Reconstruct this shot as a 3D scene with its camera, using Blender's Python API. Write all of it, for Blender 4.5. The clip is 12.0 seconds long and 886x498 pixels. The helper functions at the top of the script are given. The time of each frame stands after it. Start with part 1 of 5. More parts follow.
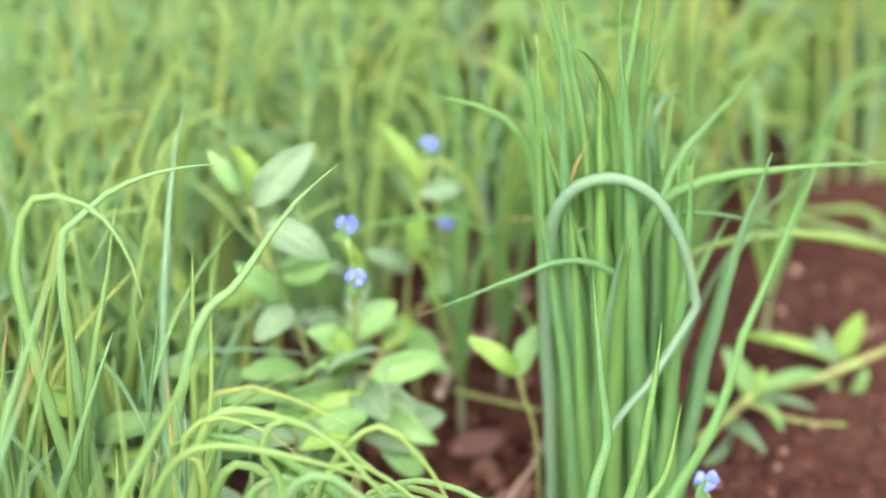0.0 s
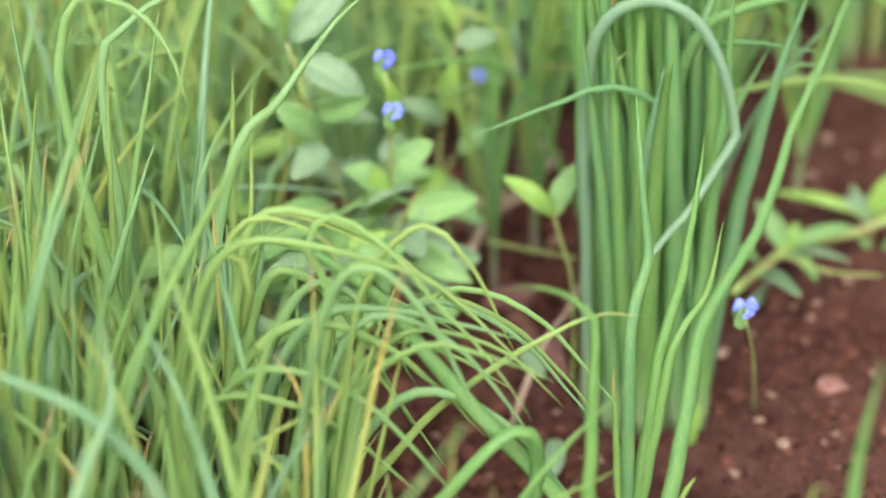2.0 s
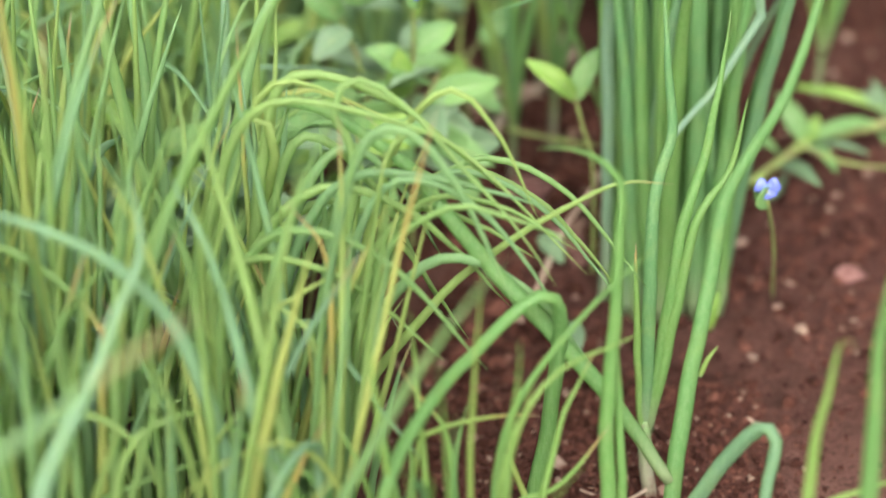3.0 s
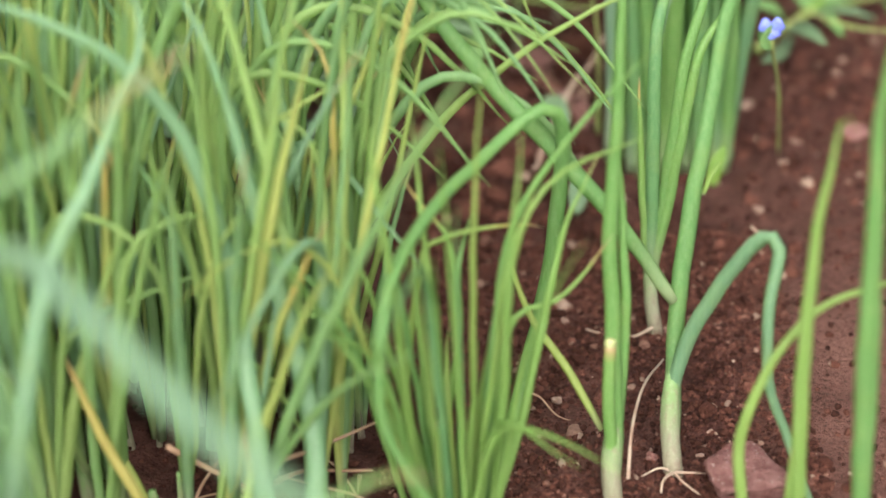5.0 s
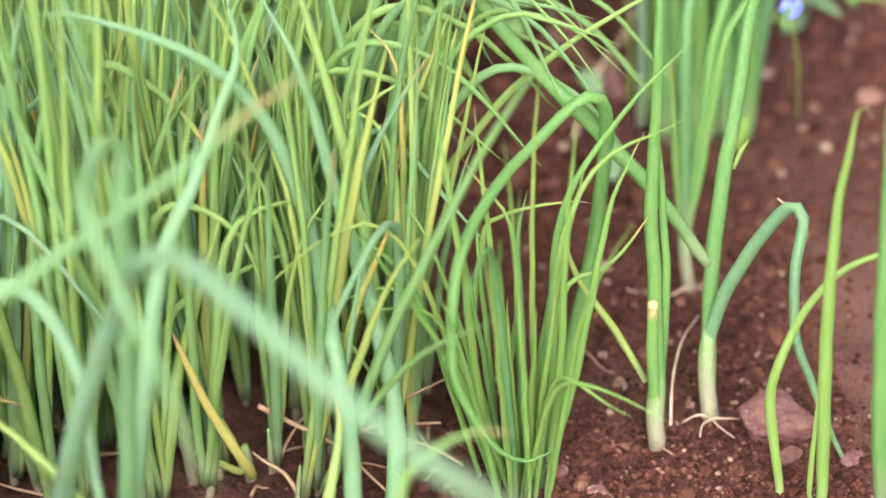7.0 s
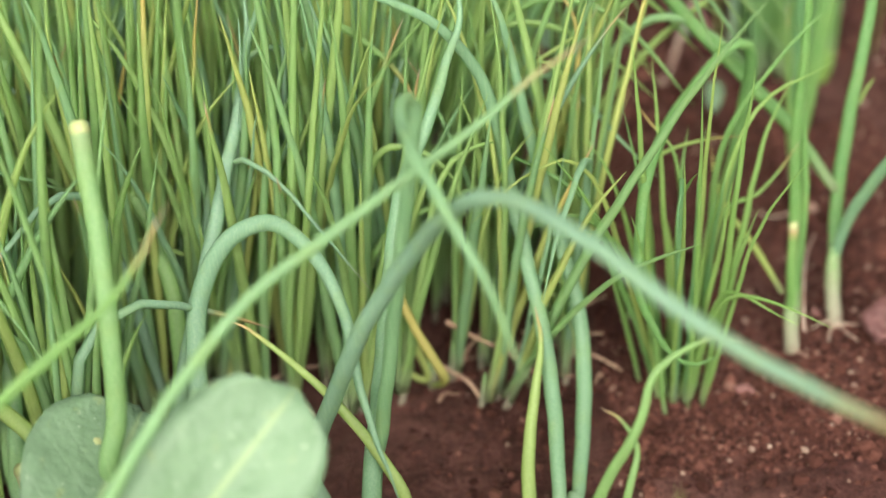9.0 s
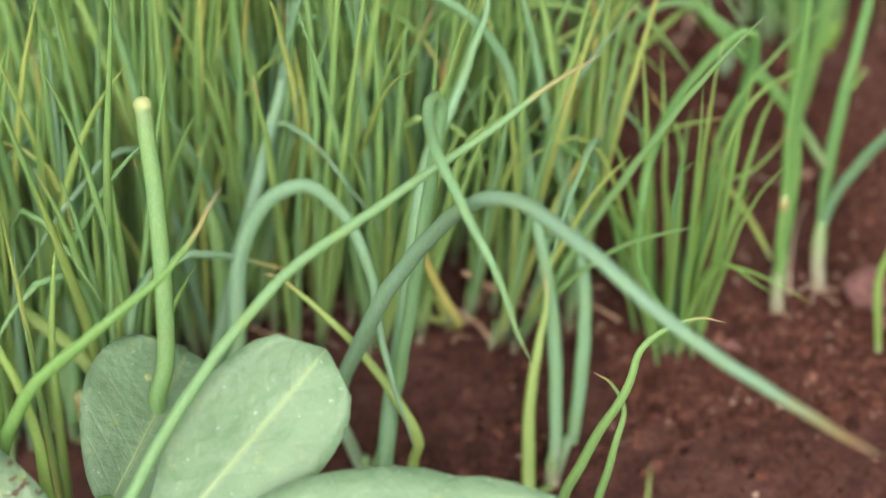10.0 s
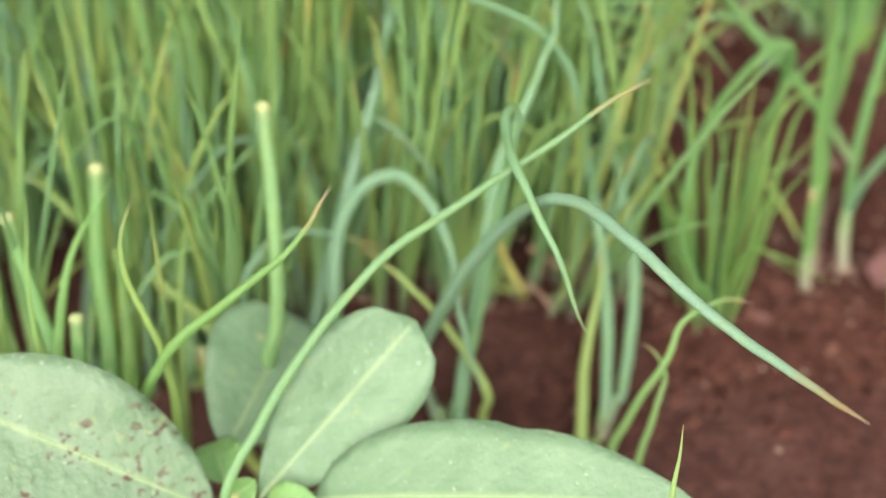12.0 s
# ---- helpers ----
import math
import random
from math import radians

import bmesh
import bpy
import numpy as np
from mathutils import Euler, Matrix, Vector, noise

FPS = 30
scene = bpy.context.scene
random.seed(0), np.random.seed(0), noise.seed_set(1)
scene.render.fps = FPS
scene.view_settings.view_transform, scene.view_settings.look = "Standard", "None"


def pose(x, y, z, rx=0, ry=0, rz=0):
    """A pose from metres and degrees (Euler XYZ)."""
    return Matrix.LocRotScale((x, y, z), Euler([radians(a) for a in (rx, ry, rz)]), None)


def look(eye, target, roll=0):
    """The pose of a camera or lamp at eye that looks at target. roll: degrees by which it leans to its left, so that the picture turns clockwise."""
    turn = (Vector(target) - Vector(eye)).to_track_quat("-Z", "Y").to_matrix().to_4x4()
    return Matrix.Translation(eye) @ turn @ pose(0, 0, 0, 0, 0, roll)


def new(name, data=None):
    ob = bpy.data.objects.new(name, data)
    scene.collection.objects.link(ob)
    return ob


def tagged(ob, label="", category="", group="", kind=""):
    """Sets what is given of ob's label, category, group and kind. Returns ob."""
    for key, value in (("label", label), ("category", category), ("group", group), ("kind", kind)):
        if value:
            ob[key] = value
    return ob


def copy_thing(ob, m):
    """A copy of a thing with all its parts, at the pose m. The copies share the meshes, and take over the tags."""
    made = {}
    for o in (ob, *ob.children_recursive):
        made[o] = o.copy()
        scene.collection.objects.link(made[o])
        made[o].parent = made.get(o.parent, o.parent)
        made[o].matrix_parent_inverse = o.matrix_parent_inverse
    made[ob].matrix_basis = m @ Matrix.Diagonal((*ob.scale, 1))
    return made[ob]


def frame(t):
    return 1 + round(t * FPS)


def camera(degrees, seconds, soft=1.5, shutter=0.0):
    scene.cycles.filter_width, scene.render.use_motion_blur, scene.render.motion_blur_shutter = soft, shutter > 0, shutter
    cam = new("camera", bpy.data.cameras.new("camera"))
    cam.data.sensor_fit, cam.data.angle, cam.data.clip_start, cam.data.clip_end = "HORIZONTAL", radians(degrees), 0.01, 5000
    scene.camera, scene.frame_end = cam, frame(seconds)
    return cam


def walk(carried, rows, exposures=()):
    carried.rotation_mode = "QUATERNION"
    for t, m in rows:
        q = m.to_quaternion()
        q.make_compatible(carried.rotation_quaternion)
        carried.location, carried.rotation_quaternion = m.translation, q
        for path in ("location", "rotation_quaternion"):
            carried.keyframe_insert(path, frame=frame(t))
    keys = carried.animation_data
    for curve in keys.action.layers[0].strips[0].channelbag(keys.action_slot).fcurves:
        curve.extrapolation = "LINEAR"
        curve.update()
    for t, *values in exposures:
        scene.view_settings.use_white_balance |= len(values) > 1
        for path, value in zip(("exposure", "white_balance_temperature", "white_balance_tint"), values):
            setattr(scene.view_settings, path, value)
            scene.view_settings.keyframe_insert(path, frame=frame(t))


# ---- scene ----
# ---- camera and its path ----
cam = camera(29.0, 12.0)
cam.data.dof.use_dof = True
cam.data.dof.focus_distance = 0.75
cam.data.dof.aperture_fstop = 4.0
PATH = [
    (0, (0.051, -0.127, 0.593), (-0.009, 1.658, -0.307), -3.2),
    (0.5, (0.048, -0.132, 0.583), (-0.018, 1.645, -0.334), -3.3),
    (1, (0.0455, -0.138, 0.571), (-0.027, 1.634, -0.354), -3.4),
    (1.5, (0.041, -0.145, 0.556), (-0.034, 1.623, -0.375), -3.4),
    (2, (0.035, -0.153, 0.541), (-0.04, 1.603, -0.412), -3.3),
    (2.5, (0.03, -0.161, 0.529), (-0.048, 1.574, -0.464), -3.0),
    (3, (0.027, -0.167, 0.519), (-0.059, 1.549, -0.503), -2.9),
    (4.8, (0.03, -0.198, 0.466), (-0.069, 1.507, -0.575), -3.6),
    (5.5, (0.027, -0.204, 0.464), (-0.089, 1.48, -0.61), -4.4),
    (6, (0.028, -0.214, 0.479), (-0.104, 1.448, -0.625), -5.0),
    (6.5, (0.023, -0.233, 0.495), (-0.114, 1.426, -0.614), -5.2),
    (6.7, (0.023, -0.243, 0.509), (-0.114, 1.42, -0.595), -5.4),
    (8.3, (-0.0877, -0.3157, 0.5389), (-0.0953, 0.5044, -0.0333), -4.69),
    (8.5, (-0.0907, -0.3201, 0.5509), (-0.1016, 0.4945, -0.0290), -4.59),
    (9, (-0.1010, -0.3348, 0.5908), (-0.1208, 0.4681, -0.0050), -4.99),
    (9.5, (-0.1036, -0.3562, 0.6365), (-0.1322, 0.4243, 0.0120), -4.07),
    (10, (-0.0937, -0.3743, 0.6773), (-0.1317, 0.3823, 0.0246), -3.10),
    (10.5, (-0.0804, -0.3869, 0.7001), (-0.1324, 0.3514, 0.0276), -3.30),
    (11, (-0.0763, -0.3873, 0.7204), (-0.1457, 0.3409, 0.0385), -4.16),
    (11.5, (-0.0847, -0.4092, 0.7457), (-0.1562, 0.3208, 0.0660), -3.89),
    (12, (-0.0969, -0.4624, 0.7826), (-0.1671, 0.2712, 0.1066), -3.56),
]
walk(cam, [(t, look(eye, target, roll)) for t, eye, target, roll in PATH],
     exposures=[(0.0, 1.38), (2.0, 1.10), (3.0, 1.08), (5.0, 1.05), (5.5, 1.09), (6.7, 1.38), (8.3, 1.24), (9.5, 0.83), (10.5, 0.75), (12.0, 0.95)])

# ---- daylight under a bright overcast sky ----
world = bpy.data.worlds.new("overcast_sky")
scene.world = world
world.use_nodes = True
wn, wl = world.node_tree.nodes, world.node_tree.links
sky = wn.new("ShaderNodeTexSky")
sky.sky_type = 'NISHITA'
sky.sun_disc = False
sky.sun_elevation = radians(43)
sky.sun_rotation = radians(200)
sky.air_density, sky.dust_density, sky.ozone_density = 1.0, 6.0, 0.5
soften = wn.new("ShaderNodeHueSaturation")
soften.inputs["Saturation"].default_value = 0.35
wl.new(sky.outputs[0], soften.inputs["Color"])
wl.new(soften.outputs[0], wn["Background"].inputs[0])
wn["Background"].inputs[1].default_value = 0.15

sun_data = bpy.data.lights.new("sun", 'SUN')
sun_data.energy = 1.9
sun_data.angle = radians(25)
sun_data.color = (1.0, 0.96, 0.9)
sun = new("sun", sun_data)
sun.matrix_world = look((0.35, -0.94, 0.95), (0, 0, 0))


# ---- materials ----
class Mat:
    """A small helper round one node material."""

    def __init__(self, name):
        self.m = bpy.data.materials.new(name)
        self.m.use_nodes = True
        self.n, self.l = self.m.node_tree.nodes, self.m.node_tree.links
        self.bsdf, self.out = self.n["Principled BSDF"], self.n["Material Output"]
        self.coord = self.n.new("ShaderNodeTexCoord").outputs["Object"]

    def attr(self, name):
        a = self.n.new("ShaderNodeAttribute")
        a.attribute_name = name
        return a.outputs["Fac"]

    def noise(self, scale, detail=3.0, rough=0.55, stretch=None, coord=None):
        tex = self.n.new("ShaderNodeTexNoise")
        tex.inputs["Scale"].default_value = scale
        tex.inputs["Detail"].default_value = detail
        tex.inputs["Roughness"].default_value = rough
        src = coord or self.coord
        if stretch:
            mp = self.n.new("ShaderNodeMapping")
            mp.inputs["Scale"].default_value = stretch
            self.l.new(src, mp.inputs["Vector"])
            src = mp.outputs[0]
        self.l.new(src, tex.inputs["Vector"])
        return tex.outputs["Fac"]

    def ramp(self, fac, *stops):
        r = self.n.new("ShaderNodeValToRGB")
        e = r.color_ramp.elements
        while len(e) < len(stops):
            e.new(0.5)
        for el, (p, c) in zip(e, stops):
            el.position, el.color = p, (*c, 1) if len(c) == 3 else c
        self.l.new(fac, r.inputs[0])
        return r.outputs[0]

    def step(self, fac, lo, hi):
        r = self.n.new("ShaderNodeMapRange")
        r.inputs["From Min"].default_value, r.inputs["From Max"].default_value = lo, hi
        self.l.new(fac, r.inputs["Value"])
        return r.outputs[0]

    def math(self, op, a, b=None):
        x = self.n.new("ShaderNodeMath")
        x.operation = op
        for i, v in enumerate((a, b)):
            if v is None:
                continue
            if isinstance(v, (int, float)):
                x.inputs[i].default_value = v
            else:
                self.l.new(v, x.inputs[i])
        return x.outputs[0]

    def mix(self, fac, a, b, kind='MIX'):
        x = self.n.new("ShaderNodeMix")
        x.data_type, x.blend_type = 'RGBA', kind
        for sock, v in ((x.inputs[0], fac), (x.inputs[6], a), (x.inputs[7], b)):
            if isinstance(v, (int, float)):
                sock.default_value = v
            elif isinstance(v, tuple):
                sock.default_value = (*v, 1)
            else:
                self.l.new(v, sock)
        return x.outputs[2]

    def rand(self):
        return self.n.new("ShaderNodeObjectInfo").outputs["Random"]

    def bump(self, height, strength, distance):
        b = self.n.new("ShaderNodeBump")
        b.inputs["Strength"].default_value, b.inputs["Distance"].default_value = strength, distance
        self.l.new(height, b.inputs["Height"])
        self.l.new(b.outputs[0], self.bsdf.inputs["Normal"])

    def done(self, colour, rough=0.5, spec=0.5, translucent=0.0, glow_through=None):
        if isinstance(colour, tuple):
            self.bsdf.inputs["Base Color"].default_value = (*colour, 1)
        else:
            self.l.new(colour, self.bsdf.inputs["Base Color"])
        if isinstance(rough, (int, float)):
            self.bsdf.inputs["Roughness"].default_value = rough
        else:
            self.l.new(rough, self.bsdf.inputs["Roughness"])
        self.bsdf.inputs["Specular IOR Level"].default_value = spec
        if translucent:
            tr = self.n.new("ShaderNodeBsdfTranslucent")
            src = glow_through if glow_through is not None else colour
            if isinstance(src, tuple):
                tr.inputs[0].default_value = (*src, 1)
            else:
                self.l.new(src, tr.inputs[0])
            ms = self.n.new("ShaderNodeMixShader")
            ms.inputs[0].default_value = translucent
            self.l.new(self.bsdf.outputs[0], ms.inputs[1])
            self.l.new(tr.outputs[0], ms.inputs[2])
            self.l.new(ms.outputs[0], self.out.inputs[0])
        return self.m


def onion_green(name, *shades):
    """Hollow onion leaves: waxy green, bluer or yellower by the leaf, pale flecks, withered tips on older ones."""
    k = Mat(name)
    tone, along, age = k.attr("tone"), k.attr("along"), k.attr("age")
    tone = k.math('ADD', tone, k.math('MULTIPLY', k.math('SUBTRACT', k.rand(), 0.5), 0.25))
    col = k.ramp(tone, *shades)
    streak = k.noise(900, 3, 0.6, (1, 1, 0.05))
    col = k.mix(k.math('MULTIPLY', k.step(streak, 0.42, 0.68), 0.8), k.mix(0.18, col, (0.08, 0.22, 0.04)), k.mix(0.22, col, (0.45, 0.60, 0.26)))
    blotch = k.noise(60, 3)
    col = k.mix(k.math('MULTIPLY', k.step(blotch, 0.5, 0.75), 0.35), col, (0.30, 0.42, 0.12))
    flecks = k.noise(1500, 1)
    col = k.mix(k.math('MULTIPLY', k.step(flecks, 0.64, 0.72), 0.4), col, (0.42, 0.52, 0.32))
    # paler towards the sheath
    col = k.mix(k.step(along, 0.12, 0.0), col, k.mix(0.6, col, (0.42, 0.44, 0.30)))
    # withered tips: how far down the leaf depends on its age
    edge = k.math('SUBTRACT', 1.0, k.math('MULTIPLY', age, 0.45))
    wob = k.math('ADD', along, k.math('MULTIPLY', k.math('SUBTRACT', k.noise(120, 2), 0.5), 0.06))
    dry = k.step(k.math('SUBTRACT', wob, edge), -0.05, 0.03)
    old = k.math('MULTIPLY', dry, k.step(age, 0.03, 0.12))
    col = k.mix(old, col, k.ramp(wob, (0.0, (0.52, 0.52, 0.17)), (0.85, (0.55, 0.47, 0.16)), (0.96, (0.50, 0.36, 0.18)), (1.0, (0.46, 0.38, 0.29))))
    k.bump(streak, 0.35, 0.0006)
    return k.done(col, k.step(blotch, -0.4, 1.6), 0.34, 0.52, k.mix(0.35, col, k.mix(0.5, col, (0.66, 0.80, 0.18))))


def sheath():
    """White to green lower stem with papery, finely veined skin and soil on its foot."""
    k = Mat("onion_sheath")
    along = k.attr("along")
    col = k.ramp(along, (0.0, (0.22, 0.14, 0.10)), (0.12, (0.30, 0.255, 0.185)), (0.5, (0.265, 0.28, 0.175)), (0.8, (0.20, 0.31, 0.12)), (1.0, (0.18, 0.33, 0.11)))
    line = k.noise(650, 3, 0.65, (1, 1, 0.05))
    fine = k.noise(1700, 2, 0.6, (1, 1, 0.04))
    col = k.mix(k.math('MULTIPLY', k.step(line, 0.50, 0.66), 0.55), col, (0.24, 0.17, 0.13))
    col = k.mix(k.math('MULTIPLY', k.step(fine, 0.55, 0.68), 0.4), col, (0.40, 0.40, 0.31))
    col = k.mix(k.math('MULTIPLY', k.step(k.noise(130, 3), 0.56, 0.66), k.math('MULTIPLY', k.step(along, 0.75, 0.1), 0.7)), col, (0.28, 0.15, 0.11))
    soiled = k.math('MULTIPLY', k.step(k.math('ADD', along, k.math('MULTIPLY', k.noise(260, 3), 0.25)), 0.52, 0.30), k.step(k.noise(330, 4, 0.7), 0.38, 0.60))
    col = k.mix(soiled, col, (0.10, 0.045, 0.03))
    k.bump(k.math('ADD', line, k.math('MULTIPLY', fine, 0.5)), 0.7, 0.0009)
    return k.done(col, 0.55, 0.35, 0.15)


def broad_green(name, light, dark, back, dirt=0.0):
    """Broad leaf with a pale midrib and side veins; u runs along it and v across."""
    k = Mat(name)
    u, v = k.attr("u"), k.attr("v")
    av = k.math('ABSOLUTE', v)
    vein = k.math('FRACT', k.math('SUBTRACT', k.math('MULTIPLY', u, 8.0), k.math('MULTIPLY', av, 2.0)))
    vein = k.step(k.math('ABSOLUTE', k.math('SUBTRACT', vein, 0.5)), 0.13, 0.0)
    col = k.mix(k.step(k.noise(45, 3), 0.3, 0.7), dark, light)
    col = k.mix(k.math('MULTIPLY', k.step(k.noise(500, 2), 0.5, 0.75), 0.3), col, back)
    col = k.mix(k.math('MULTIPLY', vein, 0.12), col, back)
    col = k.mix(k.math('MULTIPLY', k.step(av, 0.07, 0.0), 0.6), col, (0.32, 0.42, 0.18))
    col = k.mix(k.math('MULTIPLY', k.step(k.noise(330, 2), 0.68, 0.73), 0.5), col, (0.50, 0.58, 0.42))
    col = k.mix(k.math('MULTIPLY', k.step(k.noise(120, 3, 0.6), 0.62, 0.72), 0.35), col, (0.30, 0.34, 0.10))
    if dirt:
        spots = k.step(k.noise(210, 3, 0.55), 0.665 - 0.05 * dirt, 0.69 - 0.05 * dirt)
        area = k.step(k.noise(30, 1), 0.42, 0.58)
        col = k.mix(k.math('MULTIPLY', spots, area), col, (0.10, 0.055, 0.04))
    relief = k.math('ADD', k.math('MULTIPLY', vein, -0.10), k.math('ADD', k.math('MULTIPLY', k.noise(220, 3), 0.4), k.math('MULTIPLY', k.noise(95, 3), 1.7)))
    k.bump(relief, 0.6, 0.0026)
    return k.done(col, 0.48, 0.4, 0.26, k.mix(0.4, col, (0.38, 0.54, 0.16)))


def stalk(name, a, b):
    k = Mat(name)
    col = k.mix(k.step(k.noise(70, 3), 0.35, 0.65), a, b)
    k.bump(k.noise(500, 2, 0.5, (1, 1, 0.1)), 0.2, 0.0005)
    return k.done(col, 0.5, 0.4, 0.12)


def soil():
    """Damp red-brown earth: dark crumbly patches, paler smooth skins, fine grit."""
    k = Mat("red_brown_soil")
    big, mid, fine, grit = k.noise(7, 4), k.noise(85, 6, 0.65), k.noise(430, 5, 0.7), k.noise(1300, 3, 0.6)
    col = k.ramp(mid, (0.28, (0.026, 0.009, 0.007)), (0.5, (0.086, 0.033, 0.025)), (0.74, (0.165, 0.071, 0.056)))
    col = k.mix(k.step(big, 0.40, 0.68), col, k.mix(0.35, col, (0.30, 0.155, 0.122)))
    trod = k.math('MULTIPLY', k.attr('trodden'), k.step(k.noise(16, 4, 0.6), 0.30, 0.62))
    col = k.mix(k.math('MULTIPLY', trod, 0.75), col, (0.255, 0.128, 0.100))
    col = k.mix(k.math('MULTIPLY', k.step(fine, 0.58, 0.72), 0.55), col, (0.26, 0.125, 0.095))
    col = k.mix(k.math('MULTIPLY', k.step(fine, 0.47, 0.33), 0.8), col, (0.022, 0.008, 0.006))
    col = k.mix(k.math('MULTIPLY', k.step(grit, 0.66, 0.72), 0.6), col, (0.36, 0.22, 0.17))
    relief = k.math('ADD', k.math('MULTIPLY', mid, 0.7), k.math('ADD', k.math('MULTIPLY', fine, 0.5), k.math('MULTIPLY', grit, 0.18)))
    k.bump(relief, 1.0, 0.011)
    return k.done(col, k.step(big, -1.6, 1.1), 0.12)


def clod():
    k = Mat("soil_crumb")
    isl = k.n.new("ShaderNodeNewGeometry").outputs["Random Per Island"]
    col = k.ramp(isl, (0.0, (0.030, 0.010, 0.007)), (0.55, (0.098, 0.037, 0.025)), (0.95, (0.170, 0.070, 0.050)), (0.978, (0.25, 0.13, 0.095)), (1.0, (0.40, 0.29, 0.22)))
    fine = k.noise(900, 4, 0.65)
    col = k.mix(k.math('MULTIPLY', k.step(fine, 0.45, 0.7), 0.7), col, k.mix(0.6, col, (0.030, 0.012, 0.009)))
    k.bump(fine, 1.0, 0.0016)
    return k.done(col, 0.9, 0.12)


def stone(name, a, b):
    k = Mat(name)
    col = k.mix(k.step(k.noise(160, 4), 0.35, 0.65), a, b)
    col = k.mix(k.math('MULTIPLY', k.step(k.noise(60, 3), 0.5, 0.7), 0.6), col, k.mix(0.6, a, (0.10, 0.035, 0.03)))
    col = k.mix(k.math('MULTIPLY', k.step(k.noise(480, 4, 0.7), 0.60, 0.68), 0.7), col, (0.52, 0.40, 0.37))
    col = k.mix(k.math('MULTIPLY', k.rand(), 0.25), col, (0.36, 0.20, 0.15))
    k.bump(k.math('ADD', k.noise(420, 5, 0.7), k.math('MULTIPLY', k.noise(90, 4, 0.6), 1.5)), 1.0, 0.003)
    return k.done(col, 0.85, 0.2)


GREEN = onion_green("light_green_onion_leaf", (0.0, (0.55, 0.58, 0.19)), (0.3, (0.39, 0.53, 0.175)), (0.55, (0.285, 0.47, 0.175)), (0.8, (0.25, 0.44, 0.255)), (1.0, (0.285, 0.45, 0.335)))
# same leaf in darker, more saturated greens, for chosen plants
DEEP = onion_green("deep_green_onion_leaf", (0.0, (0.44, 0.51, 0.15)), (0.3, (0.27, 0.45, 0.125)), (0.55, (0.19, 0.385, 0.12)), (0.8, (0.165, 0.36, 0.175)), (1.0, (0.29, 0.43, 0.35)))
SHEATH = sheath()
DEEP_GREEN = set()
COMMELINA = broad_green("dayflower_leaf", (0.20, 0.36, 0.11), (0.13, 0.28, 0.09), (0.36, 0.48, 0.26))
LIME = broad_green("young_weed_leaf", (0.24, 0.39, 0.07), (0.17, 0.32, 0.06), (0.34, 0.47, 0.17))
PALE = broad_green("pale_weed_leaf", (0.18, 0.285, 0.158), (0.138, 0.232, 0.122), (0.25, 0.345, 0.23))
DIRTY = broad_green("soil_spattered_leaf", (0.18, 0.27, 0.155), (0.138, 0.225, 0.12), (0.25, 0.33, 0.23), dirt=1.6)
RIB = stalk("pale_midrib", (0.29, 0.385, 0.19), (0.24, 0.34, 0.16))
WEED_STEM = stalk("weed_stem", (0.30, 0.42, 0.12), (0.24, 0.22, 0.09))
ROOT = stalk("pale_root", (0.52, 0.42, 0.32), (0.34, 0.22, 0.16))
STRAW = stalk("withered_leaf", (0.46, 0.31, 0.20), (0.30, 0.17, 0.11))
BLUE = stalk("blue_petal", (0.06, 0.09, 0.60), (0.24, 0.30, 0.85))
SOIL, CLOD = soil(), clod()
PINK_STONE = stone("reddish_stone", (0.17, 0.068, 0.060), (0.32, 0.165, 0.150))
TAN_STONE = stone("tan_pebble", (0.50, 0.38, 0.30), (0.32, 0.18, 0.13))
CUT = stalk("cut_leaf_end", (0.38, 0.40, 0.18), (0.28, 0.34, 0.12))


# ---- shapes ----
def spline(points, count):
    """A smooth line of count points through the given ones."""
    p = np.array(points, float)
    if len(p) == 2:
        return p[0] + np.linspace(0, 1, count)[:, None] * (p[1] - p[0])
    p = np.vstack([2 * p[0] - p[1], p, 2 * p[-1] - p[-2]])
    d = np.linalg.norm(np.diff(p[1:-1], axis=0), axis=1)
    cum = np.concatenate([[0], np.cumsum(d)]) / d.sum()
    s = np.linspace(0, 1, count)
    i = np.clip(np.searchsorted(cum, s, 'right') - 1, 0, len(d) - 1)
    u = ((s - cum[i]) / (cum[i + 1] - cum[i] + 1e-12))[:, None]
    a, b, c, e = p[i], p[i + 1], p[i + 2], p[i + 3]
    return 0.5 * ((2 * b) + (c - a) * u + (2 * a - 5 * b + 4 * c - e) * u * u + (3 * b - a - 3 * c + e) * u ** 3)


def tube(line, radii, sides, squash=1.0):
    """Vertices, faces and the share of the way along of a closed tube round a line."""
    n = len(line)
    tang = np.gradient(line, axis=0)
    tang /= np.linalg.norm(tang, axis=1)[:, None] + 1e-12
    ref = np.array([1.0, 0.1, 0.0])
    ref -= tang[0] * (ref @ tang[0])
    verts = np.empty((n * sides, 3))
    ang = np.arange(sides) * (2 * np.pi / sides)
    for i in range(n):
        ref = ref - tang[i] * (ref @ tang[i])
        ref /= np.linalg.norm(ref) + 1e-12
        side = np.cross(tang[i], ref)
        verts[i * sides:(i + 1) * sides] = line[i] + radii[i] * (np.cos(ang)[:, None] * ref + squash * np.sin(ang)[:, None] * side)
    k = np.arange(sides)
    k2 = (k + 1) % sides
    rows = (np.arange(n - 1) * sides)[:, None]
    quads = np.stack([rows + k, rows + k2, rows + sides + k2, rows + sides + k], -1).reshape(-1, 4)
    share = np.repeat(np.linspace(0, 1, n), sides)
    return verts, quads, share


